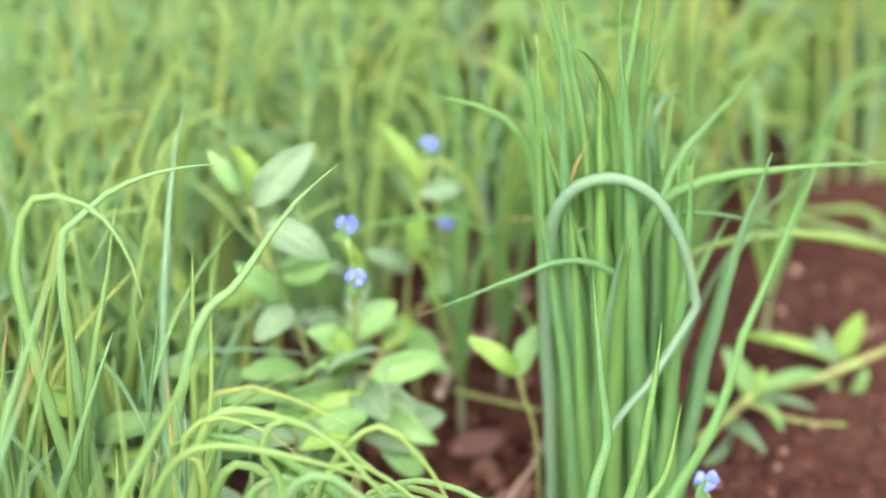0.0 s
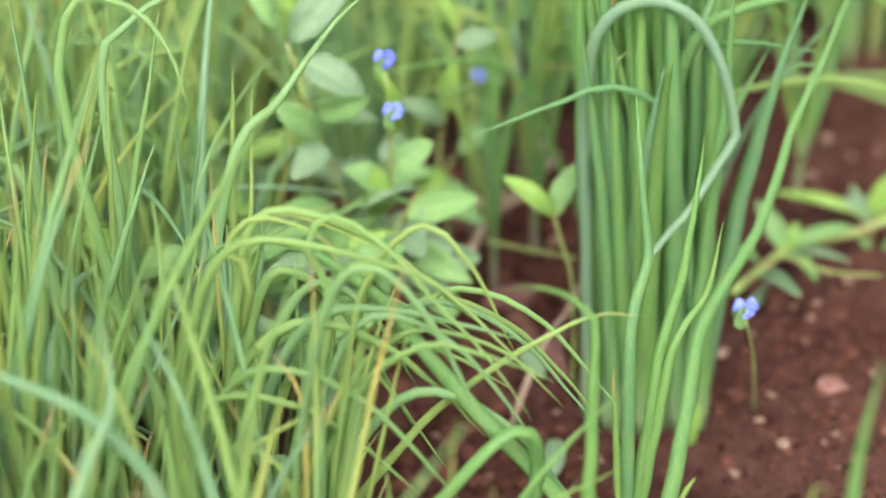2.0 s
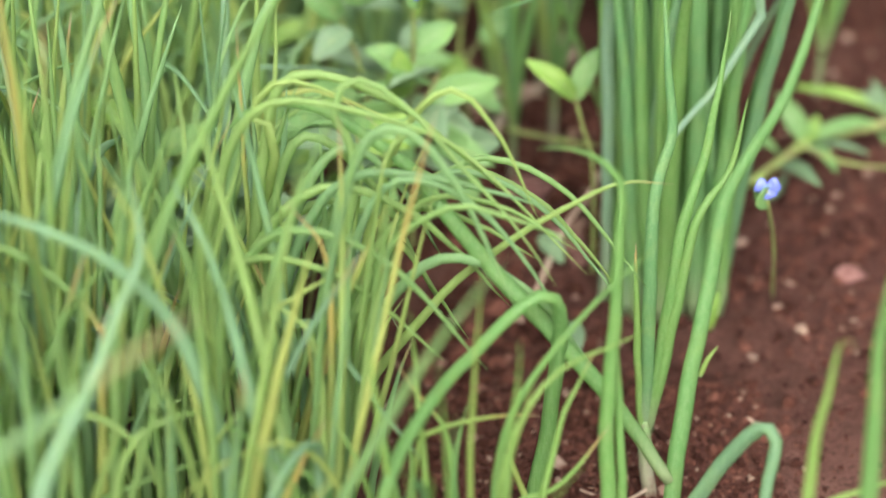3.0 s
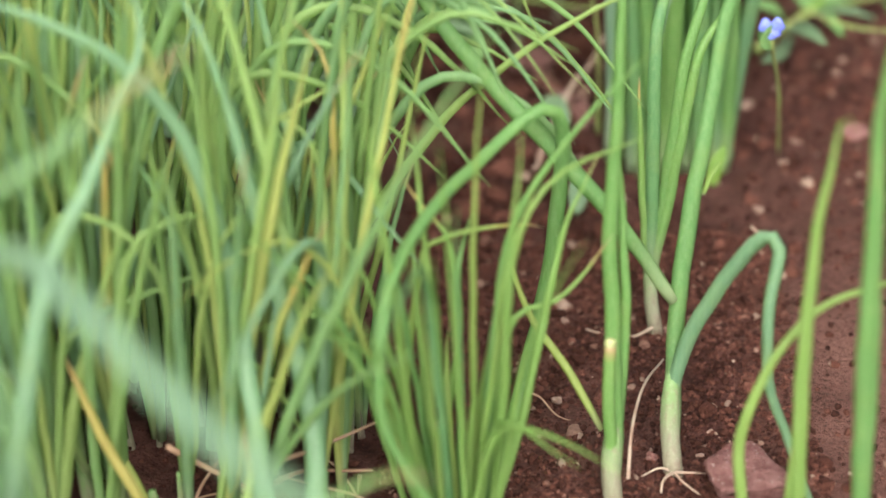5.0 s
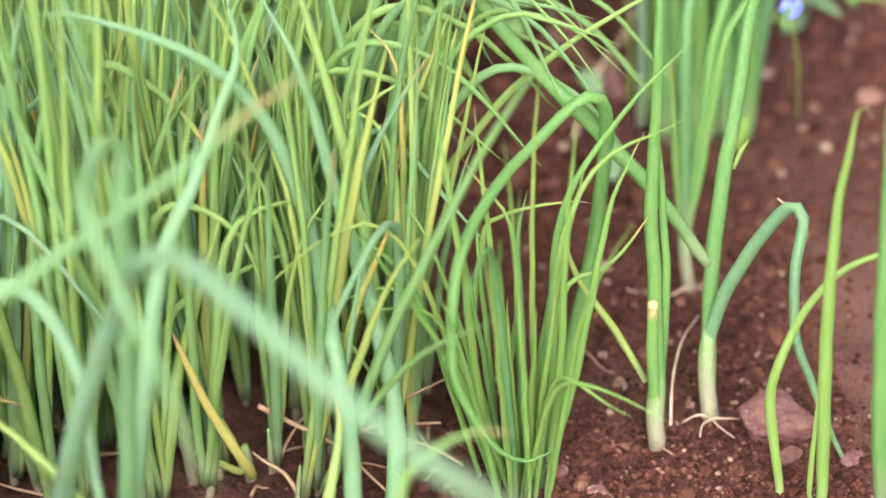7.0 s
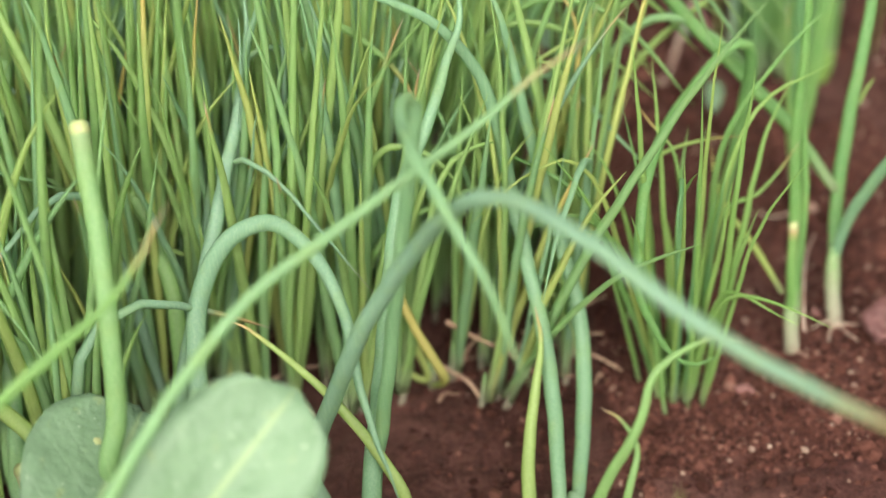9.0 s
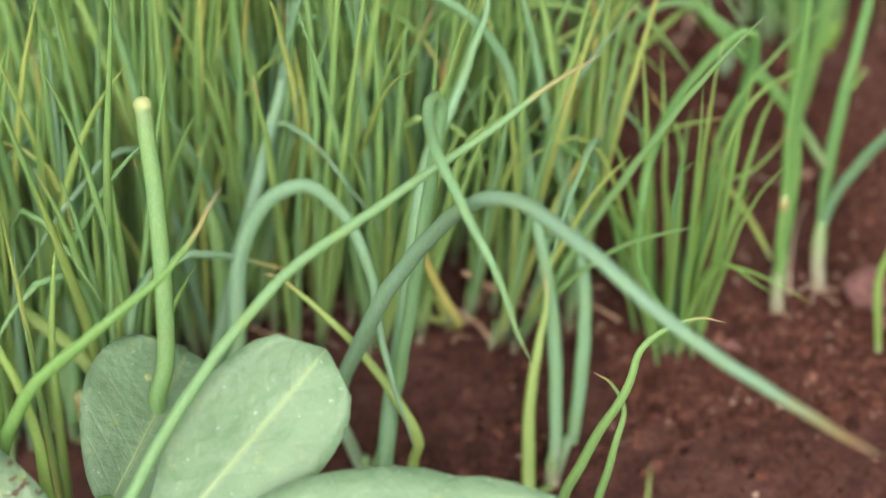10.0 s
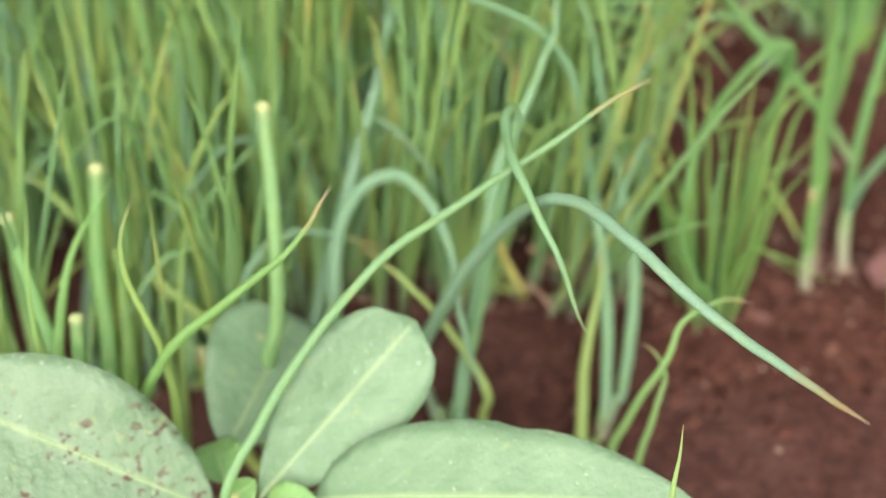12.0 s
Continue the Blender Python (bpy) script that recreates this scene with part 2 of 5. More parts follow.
def mesh_from(name, verts, faces, material, attrs=(), smooth=True, ends=()):
    me = bpy.data.meshes.new(name)
    me.from_pydata(verts.tolist(), [], [list(map(int, f)) for f in faces] + [list(e) for e in ends])
    for key, values in attrs:
        a = me.attributes.new(key, 'FLOAT', 'POINT')
        a.data.foreach_set("value", np.asarray(values, np.float32))
    me.materials.append(material)
    if smooth:
        me.polygons.foreach_set("use_smooth", np.ones(len(me.polygons), bool))
    me.update()
    return me


def part(name, me, parent, label=""):
    ob = new(name, me)
    ob.parent = parent
    if label:
        ob["label"] = label
    return ob


def thing(name, at, label, category, group=""):
    ob = new(name)
    ob.empty_display_size = 0.01
    ob.location = at
    return tagged(ob, label, category, group)


def leaf_radii(r, n, cut, taper=2.6, fall=0.0):
    s = np.linspace(0, 1, n)
    if cut:
        return r * (0.9 + 0.1 * np.sin(s * 3))
    return r * np.minimum(1.0, 0.72 + s * 1.2) * np.clip(1 - s ** taper, 0.02, 1) ** 0.8 * (1 - fall * s)


def onion_leaf(plant, points, r, tone=0.5, age=0.0, cut=False, n=26, sides=8, label="", squash=0.8, taper=2.6, fall=0.0, sway=0.0007):
    """One hollow leaf through world points, under its plant."""
    line = spline(points, n)
    wob = np.array([[noise.noise((p[0] * 60, p[1] * 60, p[2] * 60 + c * 9)) for c in range(3)] for p in line])
    line = line + wob * sway - np.array(plant.location)
    v, f, s = tube(line, leaf_radii(r, n, cut, taper, fall), sides, squash)
    ends = [tuple(range(sides - 1, -1, -1)), tuple(range(len(v) - sides, len(v)))]
    me = mesh_from("leaf", v, f, DEEP if plant.name in DEEP_GREEN else GREEN, (("along", s), ("tone", np.full(len(v), tone)), ("age", np.full(len(v), age))), ends=ends)
    ob = part("leaf", me, plant, label)
    if cut:
        along = (line[-1] - line[-2]) / np.linalg.norm(line[-1] - line[-2])
        tipl = np.array([line[-1] + along * r * q for q in (-0.5, 0.0, 0.5, 0.8)])
        v, f, s = tube(tipl, [r * 1.0, r * 1.03, r * 0.85, r * 0.4], sides, squash)
        part("cut_end", mesh_from("cut_end", v, f, CUT, ends=[tuple(range(len(v) - sides, len(v)))]), ob, "pale dry cut end")
    return ob


def onion_stem(plant, points, r, r2=None):
    line = spline(points, 9) - np.array(plant.location)
    s = np.linspace(0, 1, 9)
    radii = r + ((r2 or r) - r) * s + r * 0.25 * np.exp(-(s / 0.12) ** 2)
    radii[-2:] *= np.array([0.88, 0.62])
    v, f, sh = tube(line, radii, 12)
    me = mesh_from("stem", v, f, SHEATH, (("along", sh),), ends=[tuple(range(11, -1, -1)), tuple(range(len(v) - 12, len(v)))])
    return part("stem", me, plant, "pale whitish-green lower stem")


def thread(plant, points, r, material=None, name="root", n=16, sides=5, taper=0.5, label=""):
    line = spline(points, n) - np.array(plant.location)
    s = np.linspace(0, 1, n)
    v, f, sh = tube(line, r * (1 - taper * s), sides)
    me = mesh_from(name, v, f, material or ROOT, ends=[tuple(range(sides - 1, -1, -1)), tuple(range(len(v) - sides, len(v)))])
    return part(name, me, plant, label)


def broad_leaf(plant, base, tip, width, up=(0, 0, 1), material=None, sag=0.12, fold=0.12, wave=0.03, seed=0, label="", name="leaf", shape=(0.6, 0.8), bite=False):
    """A leaf blade with thickness, folded along its midrib; sag, fold and wave are shares of its length or width."""
    base, tip, up = np.array(base, float), np.array(tip, float), np.array(up, float)
    axis = tip - base
    length = np.linalg.norm(axis)
    axis /= length
    side = np.cross(axis, up)
    side /= np.linalg.norm(side)
    nrm = np.cross(side, axis)
    nu, nv = 17, 9
    rng = np.random.RandomState(seed + 5)
    ph = rng.rand(4) * 6
    peak = (shape[0] / (shape[0] + shape[1])) ** shape[0] * (shape[1] / (shape[0] + shape[1])) ** shape[1]
    top, uu, vv = [], [], []
    for i in range(nu):
        s = i / (nu - 1)
        w = width / 2 * (max(s, 1e-4) ** shape[0] * max(1 - s, 1e-4) ** shape[1] / peak) + 0.0004
        for j in range(nv):
            t = 2 * j / (nv - 1) - 1
            wt = w * t
            if bite and t < -0.6 and 0.52 < s < 0.60:
                wt *= 0.95
            lift = sag * length * 4 * s * (1 - s) * (1 - 0.25 * s) + fold * abs(wt) * 2 + wave * width * abs(t) ** 1.5 * (math.sin(s * 11 + ph[0] + (2 if t > 0 else 0)) + 0.5 * math.sin(s * 23 + ph[1]))
            top.append(base + axis * length * s + side * wt + nrm * lift)
            uu.append(s)
            vv.append(t)
    top = np.array(top) - np.array(plant.location)
    low = top - nrm * 0.0005
    q, m = [], nu * nv
    for i in range(nu - 1):
        for j in range(nv - 1):
            a = i * nv + j
            q.append((a, a + 1, a + nv + 1, a + nv))
            q.append((m + a, m + a + nv, m + a + nv + 1, m + a + 1))
    rim = [j for j in range(nv)] + [i * nv + nv - 1 for i in range(1, nu)] + [(nu - 1) * nv + j for j in range(nv - 2, -1, -1)] + [i * nv for i in range(nu - 2, 0, -1)]
    for a, b in zip(rim, rim[1:] + rim[:1]):
        q.append((b, a, m + a, m + b))
    me = mesh_from(name, np.vstack([top, low]), q, material or COMMELINA, (("u", uu + uu), ("v", vv + vv)))
    ob = part(name, me, plant, label)
    mid = top.reshape(nu, nv, 3)[:, nv // 2] - nrm * 0.0001
    v, f, _ = tube(mid, np.linspace(0.0007, 0.0001, nu) * min(1.3, max(0.4, width / 0.03)), 5)
    part("midrib", mesh_from("midrib", v, f, RIB), ob)
    return ob


def dayflower(plant, at, seed, size=0.008, facing=(0, -1, 0.3)):
    """Small two-petalled blue flower with a pale centre, out of a folded green bract."""
    at = np.array(at, float)
    rng = np.random.RandomState(seed)
    f = np.array(facing, float)
    f /= np.linalg.norm(f)
    side = np.cross(f, (0, 0, 1))
    side /= np.linalg.norm(side)
    up = np.cross(side, f)
    for k, a in enumerate((0.5, 2.6, 4.3)):
        d = side * math.cos(a) + up * math.sin(a)
        broad_leaf(plant, at - f * 0.001, at + (d * 0.9 + f * 0.3) * size * (0.75 if k == 2 else 1), size * 0.95, f, BLUE, 0.15, -0.1, 0.06, seed + k, "blue rounded petal", "petal", (0.8, 0.35))
    broad_leaf(plant, at - up * size * 1.6 - f * 0.002, at + up * 0.3 * size + f * 0.001, size * 1.3, side, COMMELINA, 0.05, 0.6, 0.02, seed + 7, "folded green bract", "bract")
    thread(plant, [at - f * 0.001, at + f * size * 0.5 - up * size * 0.3], 0.0006, CUT, "stamen", 5, 5)


# ---- soil ----
def ground_height(x, y):
    h = 0.008 * noise.noise((x * 11, y * 11, 0.3)) + 0.0045 * noise.noise((x * 34, y * 34, 1.7)) + 0.0030 * noise.noise((x * 95, y * 95, 4.1))
    h += 0.0022 * abs(noise.noise((x * 210, y * 210, 8.2)))
    trod = min(1.0, max(0.0, (x - 0.12) / 0.06)) * min(1.0, max(0.0, (0.62 - y) / 0.1))
    return h * (1 - 0.6 * trod)


def build_ground():
    def axis(lo, hi, step, far):
        core = list(np.arange(lo, hi, step))
        grow, out = step, hi
        up_side = []
        while out < far:
            up_side.append(out)
            grow *= 1.35
            out += grow
        grow, out = step, lo
        low_side = []
        while out > -far:
            grow *= 1.35
            out -= grow
            low_side.append(out)
        return np.array(low_side[::-1] + core + up_side)
    xs, ys = axis(-0.42, 0.52, 0.0042, 300.0), axis(0.12, 1.35, 0.0042, 300.0)
    nx, ny = len(xs), len(ys)
    verts = np.empty((nx * ny, 3))
    for j, y in enumerate(ys):
        for i, x in enumerate(xs):
            verts[j * nx + i] = (x, y, ground_height(x, y) if abs(x) < 3 and abs(y) < 4 else 0.0)
    a = (np.arange(ny - 1)[:, None] * nx + np.arange(nx - 1)).ravel()
    x, y = verts[:, 0], verts[:, 1]
    side = np.clip((x - 0.115) / 0.05, 0, 1) * np.clip((0.55 - x) / 0.2, 0, 1)
    side = side * np.clip((0.60 - y) / 0.12, 0, 1) * np.clip((y + 0.05) / 0.2, 0, 1)
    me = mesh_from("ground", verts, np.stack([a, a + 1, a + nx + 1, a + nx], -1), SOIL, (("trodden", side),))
    return tagged(new("ground", me), "red-brown crumbly garden soil of a vegetable plot", "soil", kind="structure")


build_ground()
rng = np.random.RandomState(11)
ICO = bmesh.new()
bmesh.ops.create_icosphere(ICO, subdivisions=1, radius=1.0)
ICO.verts.ensure_lookup_table()
ICO_V = np.array([v.co[:] for v in ICO.verts])
ICO_F = np.array([[v.index for v in f.verts] for f in ICO.faces])
ICO.free()


ICO = bmesh.new()
bmesh.ops.create_icosphere(ICO, subdivisions=2, radius=1.0)
ICO.verts.ensure_lookup_table()
BALL_V = np.array([v.co[:] for v in ICO.verts])
BALL_F = np.array([[v.index for v in f.verts] for f in ICO.faces])
ICO.free()


def facets(v, rg, count, low, high):
    """A ball's points cut back by random planes, which leaves flat broken faces."""
    v = v.copy()
    for _ in range(count):
        n = rg.normal(0, 1, 3)
        n /= np.linalg.norm(n)
        over = np.maximum(0, v @ n - rg.uniform(low, high))
        v -= over[:, None] * n
    return v


LUMPS = [ICO_V * (1 + 0.75 * (rng.rand(len(ICO_V), 1) - 0.5)) for _ in range(40)]
CLODS = [facets(BALL_V * (1 + 0.45 * (rng.rand(len(BALL_V), 1) - 0.5)), rng, 7, 0.45, 0.8) for _ in range(24)]


def scatter_crumbs(count, box, sizes, name, label, shapes, faces):
    vs, fs, k = [], [], 0
    for _ in range(count):
        x, y = rng.uniform(box[0], box[1]), rng.uniform(box[2], box[3])
        if noise.noise((x * 9, y * 9, 3.3)) < rng.uniform(-0.8, 0.45):
            continue
        r = sizes[0] + (sizes[1] - sizes[0]) * rng.rand() ** 3.2
        a = rng.rand() * 6.28
        c, q = math.cos(a), math.sin(a)
        d = shapes[rng.randint(len(shapes))] * np.array([1, 0.65 + 0.5 * rng.rand(), 0.8])
        vs.append(d @ np.array([[c, q, 0], [-q, c, 0], [0, 0, 1]]) * r + np.array([x, y, ground_height(x, y) + r * 0.25]))
        fs.append(faces + k)
        k += len(d)
    ob = new(name, mesh_from(name, np.vstack(vs), np.vstack(fs), CLOD, smooth=False))
    return tagged(ob, label, "soil", kind="stuff")


scatter_crumbs(52000, (-0.04, 0.15, 0.26, 0.56), (0.0004, 0.0018), "soil_crumbs", "fine dark red-brown crumbs lying on the soil", LUMPS, ICO_F)
scatter_crumbs(24000, (-0.16, 0.42, 0.14, 1.15), (0.0005, 0.0024), "soil_crumbs", "loose dark red-brown crumbs lying on the soil", LUMPS, ICO_F)
scatter_crumbs(2600, (0.10, 0.36, 0.55, 1.10), (0.0010, 0.0036), "soil_crumbs", "red-brown crumbs and pale chips beside the path", LUMPS, ICO_F)
scatter_crumbs(1300, (-0.03, 0.12, 0.55, 0.95), (0.002, 0.0085), "soil_clods", "rough wet clods of soil between the onion rows", CLODS, BALL_F)
scatter_crumbs(1500, (-0.12, 0.17, 0.22, 0.62), (0.0012, 0.0050), "soil_clods", "rough red-brown clods lying on the soil", CLODS, BALL_F)
scatter_crumbs(700, (0.12, 0.40, 0.50, 1.10), (0.0012, 0.0052), "soil_clods", "rough red-brown clods lying on the bare path", CLODS, BALL_F)


# ---- stones and pebbles ----
def rock(name, at, size, material, label, seed, category="stone", group=""):
    bm = bmesh.new()
    bmesh.ops.create_icosphere(bm, subdivisions=4 if size[0] > 0.01 else 3, radius=1.0)
    rg = np.random.RandomState(int(seed * 10))
    cut = facets(np.array([v.co[:] for v in bm.verts]), rg, 11, 0.42, 0.86)
    for v, q in zip(bm.verts, cut):
        p = Vector(q)
        n = noise.noise(p * 2.7 + Vector((0, seed, 0))) * 0.10 + abs(noise.noise(p * 6 + Vector((0, 0, seed)))) * 0.10 + noise.noise(p * 15 + Vector((seed, seed, 0))) * 0.05
        p *= 1.15 + n
        p.z = min(p.z, 0.66 + 0.22 * p.x + 0.10 * noise.noise(p * 2.2 + Vector((seed, 3, 0))) + 0.06 * noise.noise(p * 9))
        v.co = Vector((p.x * size[0], p.y * size[1], p.z * size[2]))
    me = bpy.data.meshes.new(name)
    bm.to_mesh(me)
    bm.free()
    me.materials.append(material)
    me.polygons.foreach_set("use_smooth", np.ones(len(me.polygons), bool))
    ob = new(name, me)
    ob.location = (at[0], at[1], ground_height(at[0], at[1]) + size[2] * 0.45)
    ob.rotation_euler = (0, 0, seed)
    return tagged(ob, label, category, group)


rock("stone", (0.1175, 0.361), (0.0205, 0.0190, 0.0100), PINK_STONE, "flat reddish stone half sunk in the soil", 1.4)
rock("stone", (0.217, 0.662), (0.0095, 0.007, 0.005), PINK_STONE, "small reddish-grey stone on the bare soil", 3.1)
rock("stone", (0.056, 0.690), (0.018, 0.012, 0.010), PINK_STONE, "rough reddish stone between onion rows", 5.2)
rock("stone", (0.036, 0.765), (0.016, 0.013, 0.009), PINK_STONE, "crumbly pale-topped clod of earth", 6.7)
rock("stone", (0.078, 0.376), (0.0030, 0.0028, 0.0026), PINK_STONE, "small round brown stone on damp soil", 8.8)
rock("stone", (0.118, 0.335), (0.0060, 0.0050, 0.0040), PINK_STONE, "small reddish stone beside the large flat one", 9.9)
rock("stone", (0.146, 0.336), (0.0085, 0.0055, 0.0030), PINK_STONE, "thin flat reddish stone on damp soil", 4.3)
rock("stone", (0.014, 0.336), (0.0042, 0.0032, 0.0018), PINK_STONE, "flat brown chip of stone beside the onion clump", 7.1)
rock("stone", (0.031, 0.322), (0.0050, 0.0036, 0.0022), PINK_STONE, "flat pinkish chip of stone on crumbly soil", 2.9)

pebble = rock("pebble", (0.045, 0.494), (0.0056, 0.0040, 0.0034), TAN_STONE, "small pale pebble on the soil", 2.2, "pebble", "pebbles on the soil")
pebbles = [(0.048, 0.392, 0.45), (0.039, 0.374, 0.55), (0.114, 0.414, 0.42), (0.108, 0.411, 0.38), (0.104, 0.395, 0.35), (-0.016, 0.406, 0.60), (-0.023, 0.385, 0.65), (0.039, 0.420, 0.55),
           (0.272, 0.987, 0.8), (0.157, 0.698, 0.7), (0.13, 0.62, 0.6), (0.15, 0.59, 0.6), (0.18, 0.66, 0.6), (0.17, 0.63, 0.5)]
for k in range(90):
    pebbles.append((rng.uniform(-0.05, 0.34), rng.uniform(0.27, 1.15), 0.15 + 0.45 * rng.rand() ** 2))
for x, y, k in pebbles:
    k *= 1.0 if y < 0.5 else 1.3
    copy_thing(pebble, Matrix.LocRotScale((x, y, ground_height(x, y) + 0.001), Euler((0, 0, rng.rand() * 6)), (k, k * rng.uniform(0.7, 1.2), k)))


# ---- onion plants that stand out ----
GROUP = "onion plants"


def onion(at, label, deep_green=False):
    p = thing("onion_plant", (*at, 0.0), label, "onion plant", GROUP)
    if deep_green:
        DEEP_GREEN.add(p.name)
    return p


# short plant with a cut leaf
p = onion((0.060, 0.350), "young green onion with one cut leaf stub in bare soil", True)
onion_stem(p, [(0.060, 0.350, -0.012)] + [(0.060, 0.350, -0.001), (0.059, 0.353, 0.017), (0.061, 0.360, 0.035)], 0.0040, 0.0041)
onion_leaf(p, [(0.060, 0.351, 0.004), (0.0595, 0.3535, 0.020), (0.059, 0.358, 0.049), (0.060, 0.364, 0.071)], 0.0027, 0.35, 0.15, cut=True, n=14)
onion_leaf(p, [(0.060, 0.352, 0.008), (0.062, 0.358, 0.029), (0.061, 0.368, 0.077), (0.061, 0.376, 0.123), (0.064, 0.382, 0.167), (0.066, 0.386, 0.209), (0.064, 0.388, 0.218), (0.056, 0.388, 0.226), (0.045, 0.387, 0.231), (0.036, 0.386, 0.231)], 0.0034, 0.45, 0.0, n=40)
onion_leaf(p, [(0.060, 0.352, 0.008), (0.063, 0.362, 0.030), (0.066, 0.370, 0.075), (0.066, 0.378, 0.113), (0.064, 0.384, 0.148), (0.062, 0.390, 0.178)], 0.0022, 0.55, 0.0)
onion_leaf(p, [(0.056, 0.362, 0.029), (0.043, 0.374, 0.050), (0.029, 0.382, 0.072), (0.023, 0.386, 0.090), (0.021, 0.390, 0.107)], 0.0018, 0.15, 0.25)
thread(p, [(0.060, 0.349, 0.002), (0.064, 0.342, 0.004), (0.069, 0.338, 0.003), (0.076, 0.335, 0.004)], 0.0006)
thread(p, [(0.066, 0.352, 0.011), (0.069, 0.372, 0.022), (0.076, 0.400, 0.023), (0.087, 0.430, 0.015)], 0.0009, ROOT)

# stout plant with the folded leaf
p = onion((0.086, 0.366), "stout green onion with a leaf folded over and bent down", True)
onion_stem(p, [(0.086, 0.366, -0.012)] + [(0.086, 0.366, -0.000), (0.085, 0.376, 0.021), (0.087, 0.386, 0.041)], 0.0041, 0.0040)
onion_leaf(p, [(0.086, 0.370, 0.008), (0.087, 0.384, 0.034), (0.090, 0.400, 0.069), (0.097, 0.412, 0.113), (0.105, 0.424, 0.150), (0.112, 0.434, 0.185), (0.134, 0.440, 0.224), (0.147, 0.450, 0.263), (0.162, 0.460, 0.295), (0.187, 0.470, 0.355)], 0.0045, 0.6, 0.0, n=40, taper=1.1)
onion_leaf(p, [(0.086, 0.371, 0.010), (0.087, 0.383, 0.034), (0.095, 0.384, 0.063), (0.107, 0.380, 0.090), (0.116, 0.376, 0.107), (0.122, 0.373, 0.113), (0.126, 0.370, 0.109), (0.122, 0.362, 0.089), (0.121, 0.352, 0.062), (0.128, 0.345, 0.037), (0.140, 0.338, 0.005), (0.153, 0.330, -0.029)], 0.0036, 0.90, 0.0, n=52)
onion_leaf(p, [(0.088, 0.398, 0.067), (0.066, 0.408, 0.100), (0.040, 0.418, 0.130), (0.019, 0.426, 0.153), (0.001, 0.434, 0.174), (-0.011, 0.444, 0.190), (-0.007, 0.450, 0.183), (-0.034, 0.455, 0.204), (-0.057, 0.458, 0.216), (-0.080, 0.460, 0.214), (-0.098, 0.458, 0.197)], 0.0037, 0.6, 0.0, n=52)
onion_leaf(p, [(0.101, 0.412, 0.110), (0.104, 0.413, 0.118), (0.108, 0.414, 0.124)], 0.0012, 0.3, 0.1, n=8)
for k in range(5):
    a = k * 1.3
    thread(p, [(0.086, 0.364, 0.004), (0.086 + 0.007 * math.cos(a), 0.362 + 0.007 * math.sin(a), 0.005), (0.086 + 0.014 * math.cos(a + 0.3), 0.362 + 0.014 * math.sin(a + 0.3), 0.001)], 0.0007)

thread(p, [(0.120, 0.374, 0.1135), (0.118, 0.376, 0.1130), (0.1155, 0.378, 0.1145)], 0.0011, ROOT, "dry_flap", 8, 6, 0.7, "papery white withered flap")

# thin pale-footed plant
p = onion((0.086, 0.473), "green onion with a pale purplish foot and upright leaves", True)
onion_stem(p, [(0.088, 0.473, -0.01)] + [(0.087, 0.473, -0.000), (0.085, 0.478, 0.017), (0.085, 0.488, 0.037)], 0.0036, 0.0030)
onion_leaf(p, [(0.085, 0.484, 0.026), (0.087, 0.497, 0.080), (0.089, 0.508, 0.135), (0.098, 0.525, 0.166), (0.096, 0.530, 0.200), (0.094, 0.540, 0.239)], 0.0034, 0.85, 0.0, n=34)
onion_leaf(p, [(0.086, 0.484, 0.026), (0.094, 0.497, 0.073), (0.102, 0.508, 0.122), (0.112, 0.520, 0.153), (0.119, 0.530, 0.185), (0.124, 0.540, 0.216)], 0.0032, 0.5, 0.05, n=34)
onion_leaf(p, [(0.087, 0.484, 0.028), (0.098, 0.497, 0.079), (0.109, 0.508, 0.128), (0.124, 0.520, 0.147), (0.132, 0.530, 0.179)], 0.0028, 0.6, 0.0, n=30)
onion_leaf(p, [(0.084, 0.482, 0.024), (0.082, 0.495, 0.066), (0.081, 0.506, 0.119)], 0.0022, 0.3, 0.25)
thread(p, [(0.086, 0.472, 0.004), (0.076, 0.463, 0.005), (0.064, 0.466, 0.004), (0.05, 0.476, 0.003)], 0.0010)

# slim plants at the border of the path
p = onion((0.124, 0.303), "slim green onion with a hooked withered tip", True)
onion_stem(p, [(0.124, 0.303, -0.012), (0.124, 0.303, -0.004), (0.125, 0.303, 0.004)], 0.0032, 0.0028)
onion_leaf(p, [(0.124, 0.303, -0.006), (0.127, 0.303, 0.008), (0.126, 0.304, 0.058), (0.126, 0.306, 0.111), (0.128, 0.307, 0.156), (0.132, 0.308, 0.186), (0.134, 0.308, 0.197), (0.136, 0.307, 0.198), (0.139, 0.306, 0.193)], 0.0031, 0.35, 0.08, n=40)
onion_leaf(p, [(0.122, 0.302, 0.008)] + [(0.121, 0.302, 0.009), (0.122, 0.302, 0.036), (0.123, 0.303, 0.065)], 0.0013, 0.2, 0.15, n=16)
p = onion((0.110, 0.312), "slim green onion leaning out over the bare soil", True)
onion_stem(p, [(0.110, 0.312, -0.012), (0.110, 0.312, -0.004), (0.1095, 0.312, 0.003)], 0.0026, 0.0022)
onion_leaf(p, [(0.110, 0.312, 0.005)] + [(0.111, 0.312, 0.001), (0.107, 0.315, 0.032), (0.106, 0.318, 0.053), (0.111, 0.320, 0.075), (0.122, 0.325, 0.095), (0.135, 0.330, 0.107), (0.159, 0.338, 0.112), (0.182, 0.345, 0.114)], 0.0023, 0.3, 0.1, n=40)
p = onion((0.150, 0.290), "tall upright green onion beside the bare soil", True)
onion_stem(p, [(0.150, 0.290, -0.012), (0.150, 0.290, -0.002), (0.150, 0.290, 0.008)], 0.0040, 0.0036)
